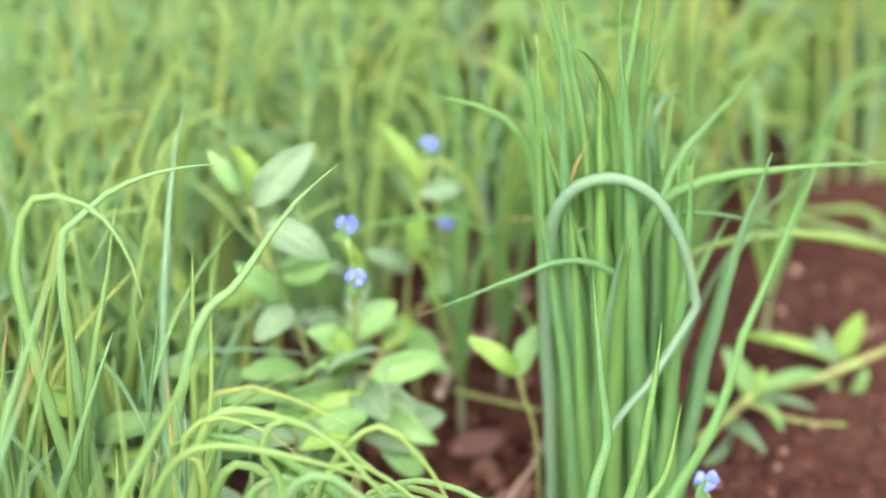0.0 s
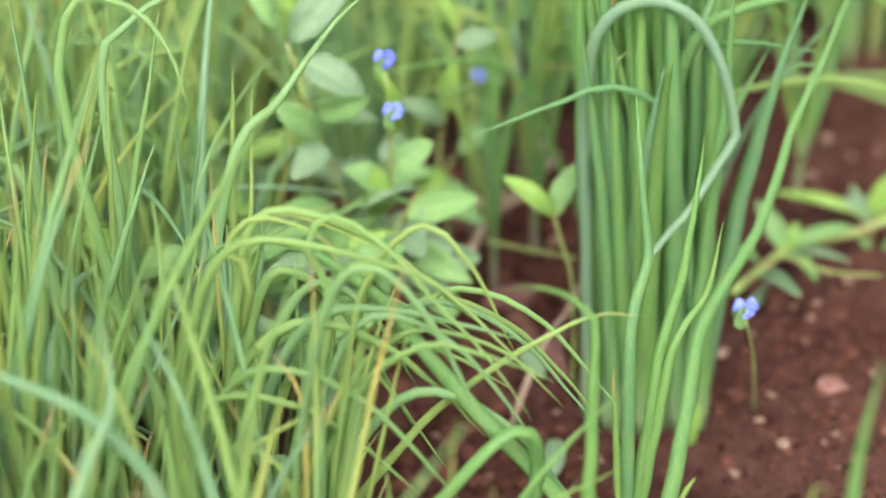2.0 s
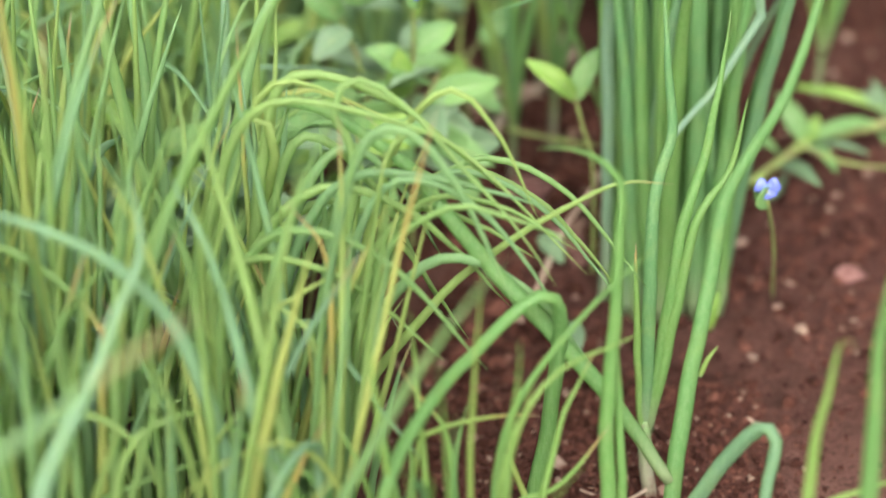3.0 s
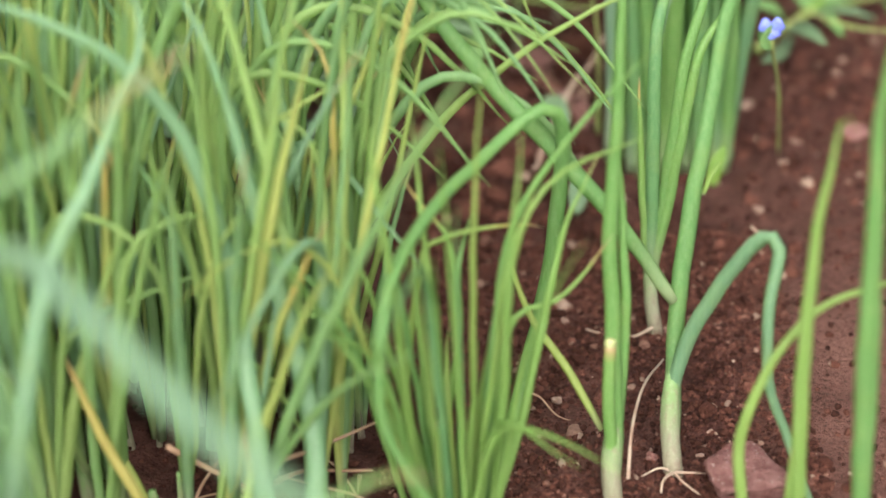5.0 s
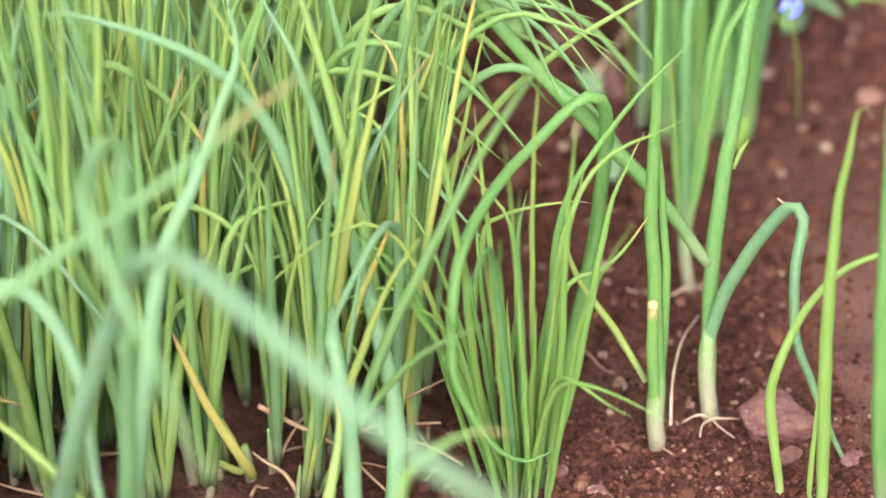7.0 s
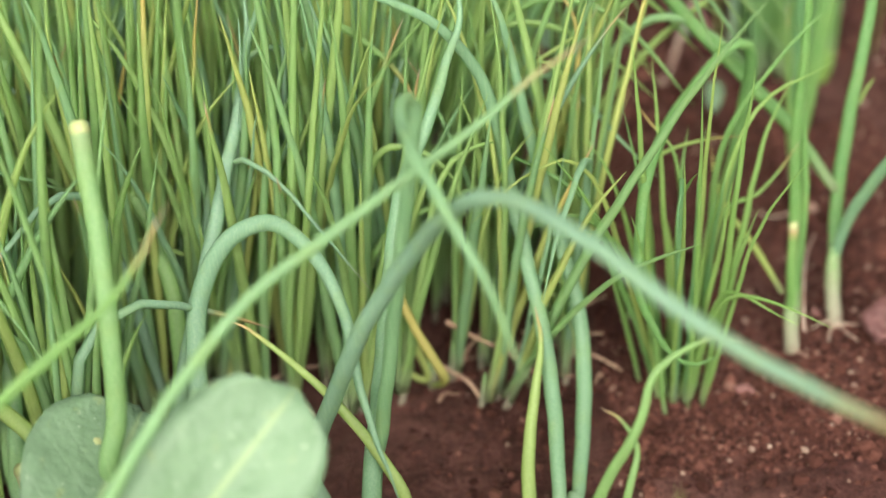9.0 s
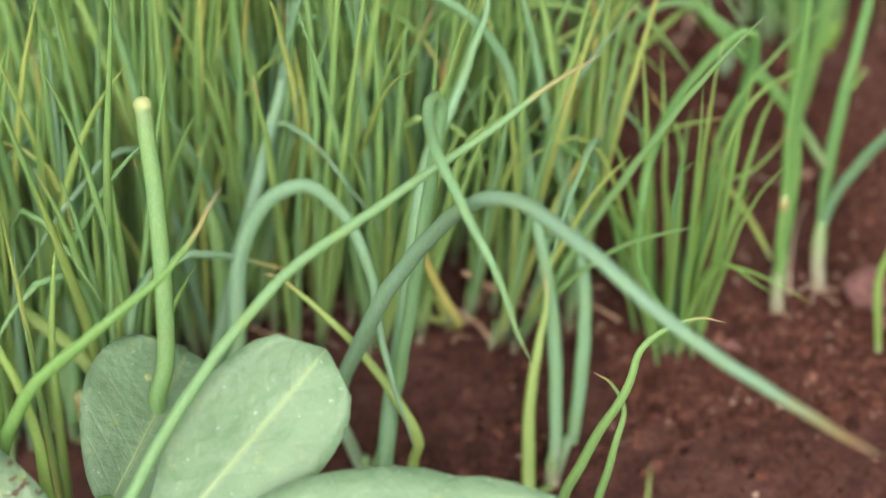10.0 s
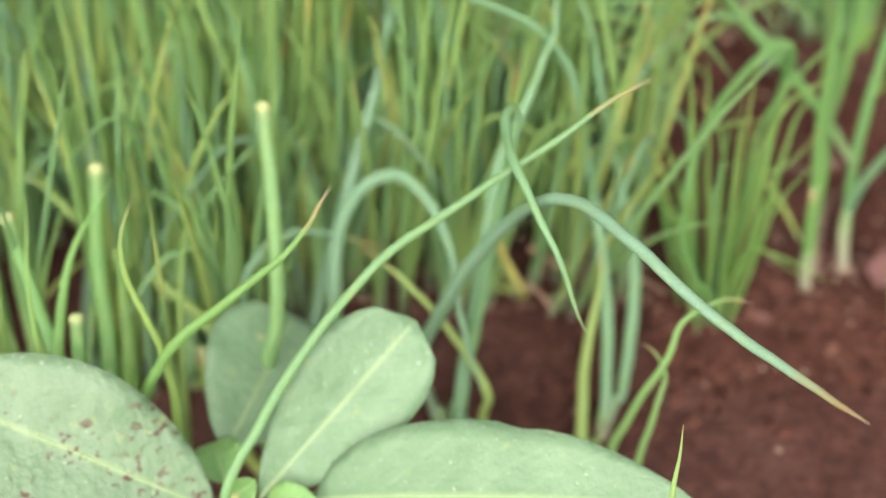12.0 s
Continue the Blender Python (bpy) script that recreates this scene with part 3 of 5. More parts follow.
onion_leaf(p, [(0.150, 0.290, 0.015)] + [(0.147, 0.290, 0.051), (0.145, 0.293, 0.124), (0.144, 0.296, 0.183), (0.144, 0.297, 0.208), (0.150, 0.300, 0.250)], 0.0040, 0.6, 0.0, n=30)
onion_leaf(p, [(0.152, 0.290, 0.015)] + [(0.147, 0.290, 0.051), (0.148, 0.292, 0.104), (0.147, 0.294, 0.149)], 0.0030, 0.5, 0.0, n=24)


def curve_up(rg, h, az, lean, bend, kink=None):
    """Points of a leaf that rises, leans and bends, from its foot at the origin."""
    n = 13
    tilt = lean + bend * np.linspace(0, 1, n) ** 2
    if kink:
        tilt += kink[1] / (1 + np.exp(-(np.linspace(0, 1, n) - kink[0]) * 26))
    yaw = az + np.cumsum(rg.normal(0, 0.06, n))
    tilt = np.abs(tilt + np.cumsum(rg.normal(0, 0.025, n)))
    step = h / (n - 1)
    d = np.stack([np.sin(tilt) * np.cos(yaw), np.sin(tilt) * np.sin(yaw), np.cos(tilt)], -1) * step
    return np.vstack([[0, 0, 0], np.cumsum(d, axis=0)[:-1]])


def any_leaf(rg, h, straight=False):
    kink = (rg.uniform(0.5, 0.85), rg.uniform(0.9, 2.3)) if rg.rand() < (0.10 if straight else 0.36) else None
    return curve_up(rg, h, rg.uniform(0, 6.283), abs(rg.normal(0.03, 0.09 if straight else 0.13)), abs(rg.normal(0.10, 0.24 if straight else 0.6)), kink)


def leaf_tone(rg):
    return float(np.clip(rg.normal(0.44, 0.25), 0, 1)), float(max(0, rg.normal(-0.10, 0.11)) if rg.rand() < 0.992 else rg.uniform(0.2, 0.8))


# the small dense clump at the bed's corner
rg = np.random.RandomState(21)
p = onion((-0.006, 0.322), "dense clump of thin green onion seedlings", True)
for k in range(30):
    foot = np.array([rg.normal(-0.005, 0.0060), rg.normal(0.322, 0.006), -0.004])
    h = rg.uniform(0.10, 0.22)
    az = math.atan2(foot[1] - 0.322, foot[0] + 0.005)
    kink = (rg.uniform(0.6, 0.85), rg.uniform(0.6, 1.8)) if rg.rand() < 0.4 else None
    pts = curve_up(rg, h, az + rg.normal(0, 0.4), rg.uniform(0.05, 0.24), rg.uniform(0, 0.35), kink) + foot
    tn, ag = leaf_tone(rg)
    onion_leaf(p, pts, rg.uniform(0.0013, 0.0021), tn * 0.7, ag * 0.5, n=22, sides=7)
# a long leaf bent right over it, and one folded yellow
onion_leaf(p, [(0.003, 0.325, -0.003), (0.019, 0.400, 0.006), (0.035, 0.420, 0.061), (0.043, 0.415, 0.120), (0.043, 0.408, 0.149), (0.036, 0.404, 0.156), (0.028, 0.402, 0.152), (0.011, 0.385, 0.145), (-0.008, 0.352, 0.141), (-0.020, 0.322, 0.135), (-0.025, 0.304, 0.121), (-0.027, 0.296, 0.094), (-0.022, 0.293, 0.074), (-0.012, 0.292, 0.053), (0.001, 0.293, 0.044), (0.015, 0.296, 0.049)], 0.0038, 0.65, 0.0, n=64, taper=9, fall=0.25)
onion_leaf(p, [(-0.009, 0.324, 0.005), (-0.006, 0.340, 0.054), (0.001, 0.352, 0.091), (-0.002, 0.360, 0.123), (-0.013, 0.368, 0.137), (-0.021, 0.372, 0.151)], 0.0015, 0.3, 0.35)
onion_leaf(p, [(0.011, 0.325, 0.016), (0.025, 0.340, 0.058), (0.036, 0.355, 0.102), (0.042, 0.362, 0.124), (0.051, 0.370, 0.142), (0.058, 0.375, 0.153)], 0.0019, 0.4, 0.1)
onion_leaf(p, [(0.006, 0.324, 0.007), (0.013, 0.340, 0.053), (0.021, 0.350, 0.092), (0.039, 0.357, 0.097), (0.051, 0.363, 0.107), (0.062, 0.370, 0.118)], 0.0017, 0.3, 0.2)
onion_leaf(p, [(-0.027, 0.345, 0.033), (-0.014, 0.360, 0.110), (-0.007, 0.362, 0.122), (0.010, 0.365, 0.126), (0.026, 0.370, 0.124), (0.035, 0.373, 0.120)], 0.0016, 0.25, 0.3)
onion_leaf(p, [(0.002, 0.323, 0.002), (0.013, 0.345, 0.073), (0.022, 0.360, 0.127), (0.050, 0.370, 0.167), (0.082, 0.380, 0.196)], 0.0020, 0.5, 0.05)

# yellowing and arching leaves that rise out of the bed's edge
p = onion((-0.06, 0.345), "onion plant with arching leaves and one yellowed leaf")
onion_stem(p, [(-0.06, 0.345, -0.01), (-0.06, 0.345, 0.03)], 0.0034, 0.003)
onion_leaf(p, [(-0.060, 0.345, 0.02)] + [(-0.051, 0.360, 0.065), (-0.048, 0.380, 0.118), (-0.045, 0.390, 0.167), (-0.047, 0.395, 0.185), (-0.053, 0.400, 0.194), (-0.061, 0.400, 0.203)], 0.0020, 0.1, 0.75, n=30)
onion_leaf(p, [(-0.060, 0.345, 0.02)] + [(-0.065, 0.360, 0.054), (-0.068, 0.370, 0.126), (-0.074, 0.380, 0.158), (-0.059, 0.385, 0.170), (-0.042, 0.388, 0.180), (-0.035, 0.390, 0.192)], 0.0020, 0.2, 0.1, n=30)
onion_leaf(p, [(-0.062, 0.345, 0.02)] + [(-0.051, 0.360, 0.097), (-0.050, 0.372, 0.148), (-0.057, 0.376, 0.166), (-0.068, 0.378, 0.170), (-0.077, 0.378, 0.162)], 0.0021, 0.3, 0.05, n=30)
p = onion((-0.155, 0.34), "onion plant with drooping blue-green leaves in the bed")
onion_stem(p, [(-0.155, 0.34, -0.01), (-0.155, 0.34, 0.04)], 0.0036, 0.003)
onion_leaf(p, [(-0.155, 0.34, 0.03)] + [(-0.158, 0.350, 0.066), (-0.176, 0.360, 0.159), (-0.172, 0.370, 0.195), (-0.163, 0.372, 0.203), (-0.147, 0.372, 0.191), (-0.133, 0.368, 0.176), (-0.127, 0.362, 0.163), (-0.129, 0.360, 0.143)], 0.0030, 0.55, 0.3, n=40)
onion_leaf(p, [(-0.153, 0.34, 0.03)] + [(-0.156, 0.330, 0.081), (-0.149, 0.330, 0.142), (-0.139, 0.330, 0.158), (-0.125, 0.330, 0.155), (-0.113, 0.328, 0.145), (-0.107, 0.325, 0.132), (-0.105, 0.322, 0.118)], 0.0027, 0.45, 0.05, n=34)
onion_leaf(p, [(-0.152, 0.34, 0.02)] + [(-0.131, 0.340, 0.007), (-0.141, 0.345, 0.041), (-0.150, 0.350, 0.066), (-0.156, 0.350, 0.085)], 0.0022, 0.1, 0.8)

p = onion((-0.130, 0.520), "onion plant with long leaning leaves at the bed's front")
onion_stem(p, [(-0.130, 0.520, -0.01), (-0.130, 0.520, 0.04)], 0.0036, 0.003)
onion_leaf(p, [(-0.130, 0.520, 0.03)] + [(-0.092, 0.550, 0.199), (-0.067, 0.565, 0.231), (-0.046, 0.580, 0.255), (-0.029, 0.588, 0.270), (-0.017, 0.592, 0.278)], 0.0032, 0.7, 0.0, n=30)
onion_leaf(p, [(-0.130, 0.520, 0.03)] + [(-0.141, 0.540, 0.242), (-0.128, 0.550, 0.276), (-0.106, 0.560, 0.287), (-0.084, 0.565, 0.290), (-0.067, 0.570, 0.288)], 0.0030, 0.75, 0.0, n=30)
onion_leaf(p, [(-0.130, 0.520, 0.03)] + [(-0.146, 0.500, 0.237), (-0.144, 0.500, 0.290), (-0.132, 0.500, 0.308), (-0.112, 0.500, 0.302), (-0.097, 0.490, 0.285), (-0.091, 0.480, 0.262)], 0.0032, 0.6, 0.05, n=34)
onion_leaf(p, [(-0.130, 0.520, 0.03)] + [(-0.071, 0.450, 0.195), (-0.078, 0.450, 0.216), (-0.065, 0.450, 0.231), (-0.045, 0.450, 0.225), (-0.027, 0.440, 0.215)], 0.0028, 0.4, 0.1, n=30)
p = onion((-0.080, 0.440), "onion plant with drooping leaves bent to the ground")
onion_stem(p, [(-0.080, 0.440, -0.01), (-0.080, 0.440, 0.04)], 0.0036, 0.003)
onion_leaf(p, [(-0.080, 0.440, 0.03)] + [(-0.039, 0.440, 0.183), (-0.044, 0.440, 0.221), (-0.034, 0.440, 0.235), (-0.017, 0.440, 0.225), (0.004, 0.430, 0.204), (0.028, 0.420, 0.177), (0.042, 0.410, 0.157)], 0.0021, 0.6, 0.0, n=36)
onion_leaf(p, [(-0.080, 0.440, 0.03)] + [(-0.033, 0.450, 0.145), (-0.025, 0.450, 0.195), (-0.010, 0.450, 0.207), (0.010, 0.450, 0.193), (0.034, 0.440, 0.171), (0.056, 0.430, 0.149)], 0.0019, 0.4, 0.05, n=36)
onion_leaf(p, [(-0.080, 0.440, 0.03)] + [(-0.015, 0.440, 0.123), (0.017, 0.440, 0.155), (0.048, 0.440, 0.176), (0.071, 0.440, 0.186), (0.091, 0.440, 0.185)], 0.0024, 0.25, 0.1, n=30)

p = onion((-0.129, 0.342), "onion plant with a straight golden-yellow leaf")
onion_stem(p, [(-0.129, 0.342, -0.01), (-0.129, 0.342, 0.02)], 0.0030, 0.0024)
onion_leaf(p, [(-0.129, 0.342, 0.0)] + [(-0.122, 0.312, 0.031), (-0.134, 0.314, 0.063), (-0.141, 0.317, 0.085), (-0.146, 0.319, 0.107)], 0.0024, 0.0, 1.6, n=24, label="golden-yellow dying leaf", taper=5.0)

# thin leaves that droop from the bed's edge over the pebbly soil
rg = np.random.RandomState(515)
for x, y in ((-0.070, 0.425), (-0.098, 0.450), (-0.125, 0.435), (-0.060, 0.465)):
    p = onion((x, y), "thin green onion with leaves drooping over the pebbly soil")
    onion_stem(p, [(x, y, -0.01), (x, y, 0.015), (x + 0.001, y, 0.035)], 0.0028, 0.0022)
    for q in range(5):
        reach, high = rg.uniform(0.03, 0.075), rg.uniform(0.16, 0.235)
        over, drop, side = rg.uniform(0.025, 0.085), rg.uniform(0.015, 0.085), rg.normal(0, 0.016)
        tn, ag = leaf_tone(rg)
        onion_leaf(p, [(x, y, 0.02), (x + reach * 0.25, y + side * 0.3, high * 0.5), (x + reach * 0.6, y + side * 0.6, high * 0.85), (x + reach, y + side, high),
                       (x + reach + over * 0.5, y + side, high - drop * 0.25), (x + reach + over, y + side, high - drop)], rg.uniform(0.0017, 0.0027), 0.2 + 0.6 * tn, ag * 0.6, n=30, taper=4.0)

# tall clump between the two rows, with the arched leaf folded back on itself
rg = np.random.RandomState(5)
p = onion((0.108, 0.640), "tall dense clump of upright green onion leaves", True)
for k in range(58):
    u, w = rg.uniform(-1, 1), rg.uniform(-1, 1)
    foot = np.array([0.113 + 0.030 * u, 0.648 + 0.022 * w, -0.004])
    h = rg.uniform(0.22, 0.36)
    kink = (rg.uniform(0.62, 0.9), rg.uniform(0.8, 2.0)) if rg.rand() < 0.16 else None
    pts = curve_up(rg, h, rg.uniform(0, 6.28), abs(rg.normal(0, 0.05)), abs(rg.normal(0.05, 0.20)), kink) + foot
    tn, ag = leaf_tone(rg)
    onion_leaf(p, pts, rg.uniform(0.0028, 0.0054), 0.52 + 0.34 * tn, ag * 0.25, n=24, sides=8)
onion_leaf(p, [(0.075, 0.645, 0.0)] + [(0.077, 0.642, 0.093), (0.076, 0.632, 0.183), (0.082, 0.618, 0.236), (0.102, 0.612, 0.254), (0.125, 0.610, 0.247), (0.140, 0.610, 0.222), (0.148, 0.612, 0.187), (0.146, 0.610, 0.179), (0.126, 0.600, 0.150), (0.105, 0.585, 0.131), (0.096, 0.570, 0.105), (0.092, 0.560, 0.068)], 0.0039, 0.86, 0.0, n=64)
onion_leaf(p, [(0.085, 0.63, 0.0)] + [(0.090, 0.632, 0.099), (0.088, 0.628, 0.185), (0.089, 0.626, 0.211), (0.096, 0.624, 0.224), (0.102, 0.624, 0.217)], 0.0032, 0.85, 0.1, n=30)
onion_leaf(p, [(0.09, 0.64, 0.0)] + [(0.083, 0.640, 0.129), (0.087, 0.635, 0.213), (0.090, 0.630, 0.248), (0.100, 0.630, 0.269)], 0.0034, 0.4, 0.35, n=30)

# plants further along the path
for k, (x, y, tall, lab) in enumerate((
        (0.232, 0.890, 0.26, "green onion leaning over the bare soil"), (0.205, 1.010, 0.25, "green onion with arching thin leaves"),
        (0.045, 0.900, 0.26, "thin green onion between the rows"), (0.030, 0.985, 0.24, "thin green onion between the rows"),
        (0.060, 1.060, 0.25, "thin green onion between the rows"), (0.012, 0.860, 0.22, "thin green onion between the rows"),
        (0.160, 0.820, 0.24, "thin green onion behind the tall clump"), (0.120, 0.900, 0.27, "green onion behind the tall clump"),
        (0.085, 0.780, 0.27, "green onion behind the tall clump"), (0.020, 0.930, 0.25, "thin green onion between the rows"), (0.052, 0.840, 0.22, "thin green onion between the rows"), (0.068, 0.970, 0.26, "thin green onion between the rows"), (0.040, 1.030, 0.26, "thin green onion between the rows"), (0.025, 0.790, 0.18, "thin green onion beside the weeds"), (0.075, 1.120, 0.26, "thin green onion between the rows"), (0.255, 1.080, 0.22, "thin green onion at the edge of the bare soil"), (0.290, 1.130, 0.22, "thin green onion at the edge of the bare soil"), (0.140, 0.740, 0.27, "green onion behind the tall clump"))):
    rg = np.random.RandomState(60 + k)
    p = onion((x, y), lab, True)
    onion_stem(p, [(x, y, -0.01), (x + 0.001, y, 0.015), (x + 0.002, y, 0.035)], 0.0025, 0.0022)
    for q in range(6):
        az = rg.uniform(0, 6.28)
        kink = (rg.uniform(0.45, 0.8), rg.uniform(0.7, 1.6)) if rg.rand() < 0.5 else None
        pts = curve_up(rg, tall * rg.uniform(0.75, 1.15), az, rg.uniform(0.05, 0.3), rg.uniform(0.1, 0.9), kink) + np.array([x + 0.002, y, 0.03])
        tn, ag = leaf_tone(rg)
        onion_leaf(p, pts, rg.uniform(0.0016, 0.0028), tn, ag * 0.5)
# long leaves lying across the path
p = onion((0.335, 1.020), "green onion with long leaves fallen across the bare soil")
onion_stem(p, [(0.335, 1.02, -0.01), (0.335, 1.02, 0.03)], 0.0035, 0.003)
onion_leaf(p, [(0.363, 1.000, -0.008), (0.327, 1.000, 0.038), (0.292, 0.990, 0.049), (0.262, 0.980, 0.052), (0.244, 0.970, 0.051)], 0.0030, 0.6, 0.0)
onion_leaf(p, [(0.307, 0.800, 0.112), (0.274, 0.780, 0.127), (0.245, 0.770, 0.139), (0.217, 0.760, 0.147), (0.181, 0.740, 0.153), (0.154, 0.720, 0.155), (0.135, 0.700, 0.158)], 0.0034, 0.35, 0.1)
onion_leaf(p, [(0.341, 0.950, 0.028), (0.304, 0.950, 0.047), (0.272, 0.950, 0.060), (0.241, 0.950, 0.065), (0.209, 0.950, 0.067)], 0.0026, 0.5, 0.0)


# ---- dense onion beds ----
def bed_edge(y):
    return float(np.interp(y, [0.30, 0.36, 0.50, 0.62, 0.76, 0.90, 1.20, 1.60, 2.2], [-0.052, -0.050, -0.048, -0.085, -0.080, -0.036, 0.016, 0.046, 0.07]))


def in_bed(x, y):
    if x < -0.27 and 0.17 + 0.05 * noise.noise((x * 9, 1, 0)) < y < 0.34:
        return noise.noise((x * 22, y * 22, 7.7)) > 0.12
    if 0.315 < y < 2.3 and -1.2 < x < bed_edge(y) - 0.01 * noise.noise((y * 30, 0, 0)):
        if y < 0.345 and x > -0.06:
            return False
        return not ((x + 0.05) ** 2 / 0.0030 + (y - 0.69) ** 2 / 0.0022 < 1)
    if y > 0.97 and 0.085 + 0.025 * y + 0.015 * noise.noise((y * 12, 5, 0)) < x < 0.20 + 0.02 * noise.noise((y * 14, 9, 0)) and y < 2.3:
        return True
    return y > 1.13 and 0.315 + 0.02 * noise.noise((y * 12, 2, 0)) < x < 1.1 and y < 2.3


def bed_share(x, y):
    """How much of the ground is planted: a dense front strip, a thin stretch taken over by weeds, a dense bed beyond."""
    if y < 0.42 and x < 0.05:
        return 0.30 + 0.40 * min(1.0, max(0.0, (-0.10 - x) / 0.08))
    if x > 0.05 or y > 0.95:
        return 1.0
    edge = min(1.0, max(0.0, (y - 0.42) / 0.04)) * min(1.0, max(0.0, (0.95 - y) / 0.05))
    thin = 0.05 + 0.45 * min(1.0, max(0.0, (-0.13 - x) / 0.12))
    return 1 - edge * (1 - thin)


def bed_spots(spacing, seed):
    rg = np.random.RandomState(seed)
    for y in np.arange(0.13, 2.3, spacing):
        for x in np.arange(-1.2, 1.1, spacing):
            sx, sy = x + rg.uniform(-0.5, 0.5) * spacing, y + rg.uniform(-0.5, 0.5) * spacing
            half = 0.30 + 0.30 * sy + (0.34 if sx < 0 else 0.0)
            inner = -half - 0.06 < sx < half + 0.06
            if in_bed(sx, sy) and rg.rand() < bed_share(sx, sy) * (1.0 if inner else 0.14):
                yield sx, sy


def seedling_template(seed):
    """A seedling of three to five leaves at the origin; the parts of every copy share its meshes."""
    rg = np.random.RandomState(seed)
    p = thing("onion_seedling", (0, 0, 0), ("slender green onion seedling in the dense bed", "green onion seedling with a bent leaf in the dense bed", "green onion seedling with a yellowing leaf in the dense bed")[2 if seed % 9 == 2 else seed % 2], "onion plant", "onion seedlings in the bed")
    foot = rg.uniform(0.02, 0.045)
    onion_stem(p, [(0, 0, -0.01), (rg.normal(0, 0.002), rg.normal(0, 0.002), foot)], rg.uniform(0.0021, 0.0030), 0.0010)
    for k in range(rg.randint(3, 6)):
        h = rg.uniform(0.16, 0.30)
        tn, ag = leaf_tone(rg)
        if seed % 9 == 2 and k == 0:
            ag, tn = 0.5, 0.1
        pts = any_leaf(rg, h, True) + np.array([rg.normal(0, 0.0015), rg.normal(0, 0.0015), foot * 0.25])
        onion_leaf(p, pts, rg.uniform(0.0020, 0.0037), tn, ag, n=18, sides=6)
    return p


spots = list(bed_spots(0.0150, 3))
near = [s for s in spots if 0.31 < s[1] < 0.56 and s[0] > -0.34][:300]
templates = [seedling_template(100 + k) for k in range(20)]
rg = np.random.RandomState(8)
for k, (x, y) in enumerate(near):
    m = Matrix.Translation((x, y, ground_height(x, y))) @ Matrix.Rotation(rg.normal(0.12, 0.07), 4, 'Y') @ Matrix.Rotation(rg.normal(0, 0.07), 4, 'X') @ Matrix.Rotation(rg.uniform(0, 6.28), 4, 'Z')
    s = rg.uniform(0.85, 1.15) * (0.85 if x > -0.14 else 1.0)
    if k < len(templates):
        templates[k].matrix_basis = m @ Matrix.Diagonal((s, s, s, 1))
    else:
        copy_thing(templates[k % len(templates)], m).scale = (s, s, s)


def bed_mass(name, label, chosen, seed):
    """The rest of a bed: every leaf its own curved tube, joined."""
    rg = np.random.RandomState(seed)
    pools = {}
    for n, sides in ((10, 4), (14, 5)):
        for straight in (False, True):
            pools[n, straight] = [tube(spline(any_leaf(rg, rg.uniform(0.15, 0.28), straight), n), leaf_radii(rg.uniform(*((0.0026, 0.0047) if n == 10 else (0.0019, 0.0036))), n, False), sides) for _ in range(220)]
    vs, fs, al, tn, ag, base = [], [], [], [], [], 0
    for x, y in chosen:
        z = ground_height(x, y) - 0.003
        n = 10 if y > 1.0 else 14
        for k in range(rg.randint(2, 5) if n == 10 else rg.randint(3, 6)):
            v, f, s = pools[n, y < 0.6][rg.randint(220)]
            turn, g = rg.uniform(0, 6.283), rg.uniform(0.85, 1.12)
            c, q = math.cos(turn), math.sin(turn)
            v = v @ np.array([[c, q, 0], [-q, c, 0], [0.02 if x > bed_edge(y) - 0.12 else 0.08, 0, g]]) + np.array([x, y, z])
            t, a = leaf_tone(rg)
            t = min(1.0, max(0.0, 0.5 + 1.35 * (t - 0.5))) if n == 10 else t
            vs.append(v), fs.append(f + base), al.append(s), tn.append(np.full(len(v), t)), ag.append(np.full(len(v), a))
            base += len(v)
    me = mesh_from(name, np.vstack(vs), np.vstack(fs), GREEN, (("along", np.concatenate(al)), ("tone", np.concatenate(tn)), ("age", np.concatenate(ag))))
    return tagged(new(name, me), label, "onion plants", kind="stuff")


kept = set(near)
rest = [s for s in spots if s not in kept]
bed_mass("onion_bed", "dense bed of green onion seedlings on red soil", [s for s in rest if s[0] < bed_edge(s[1]) + 0.02], 31)
bed_mass("onion_row", "row of green onion seedlings along bare red soil", [s for s in rest if bed_edge(s[1]) + 0.02 <= s[0] < 0.26], 32)
bed_mass("onion_bed", "dense bed of green onion seedlings beyond the bare path", [s for s in rest if s[0] >= 0.26], 33)


# ---- dayflower weeds ----
def weed(at, label):
    return thing("dayflower_weed", (*at, 0.0), label, "weed", "weeds among the onions")


w = weed((-0.045, 0.700), "green dayflower weed with small blue flowers among onions")
thread(w, [(-0.040, 0.705, -0.005)] + [(-0.056, 0.700, 0.115), (-0.065, 0.695, 0.150), (-0.072, 0.692, 0.186), (-0.077, 0.690, 0.211)], 0.0017, WEED_STEM, "stem", 20, 7, 0.4, "reddish-green jointed stem")
thread(w, [(-0.035, 0.700, -0.005)] + [(-0.031, 0.690, 0.098), (-0.026, 0.680, 0.139), (-0.024, 0.670, 0.178), (-0.026, 0.676, 0.202)], 0.0016, WEED_STEM, "stem", 20, 7, 0.4)
FACE = (0.0, -0.75, 0.65)
def leaf_at(w, pts, width, up=FACE, material=None, seed=0, **kw):
    rg = np.random.RandomState(300 + seed)
    return broad_leaf(w, pts[0], pts[1], width * 0.70, np.array(up) + rg.normal(0, 0.28, 3), material, seed=seed, **kw)
leaf_at(w, [(-0.077, 0.690, 0.212), (-0.041, 0.700, 0.241)], 0.026, material=PALE, seed=1, sag=0.05)
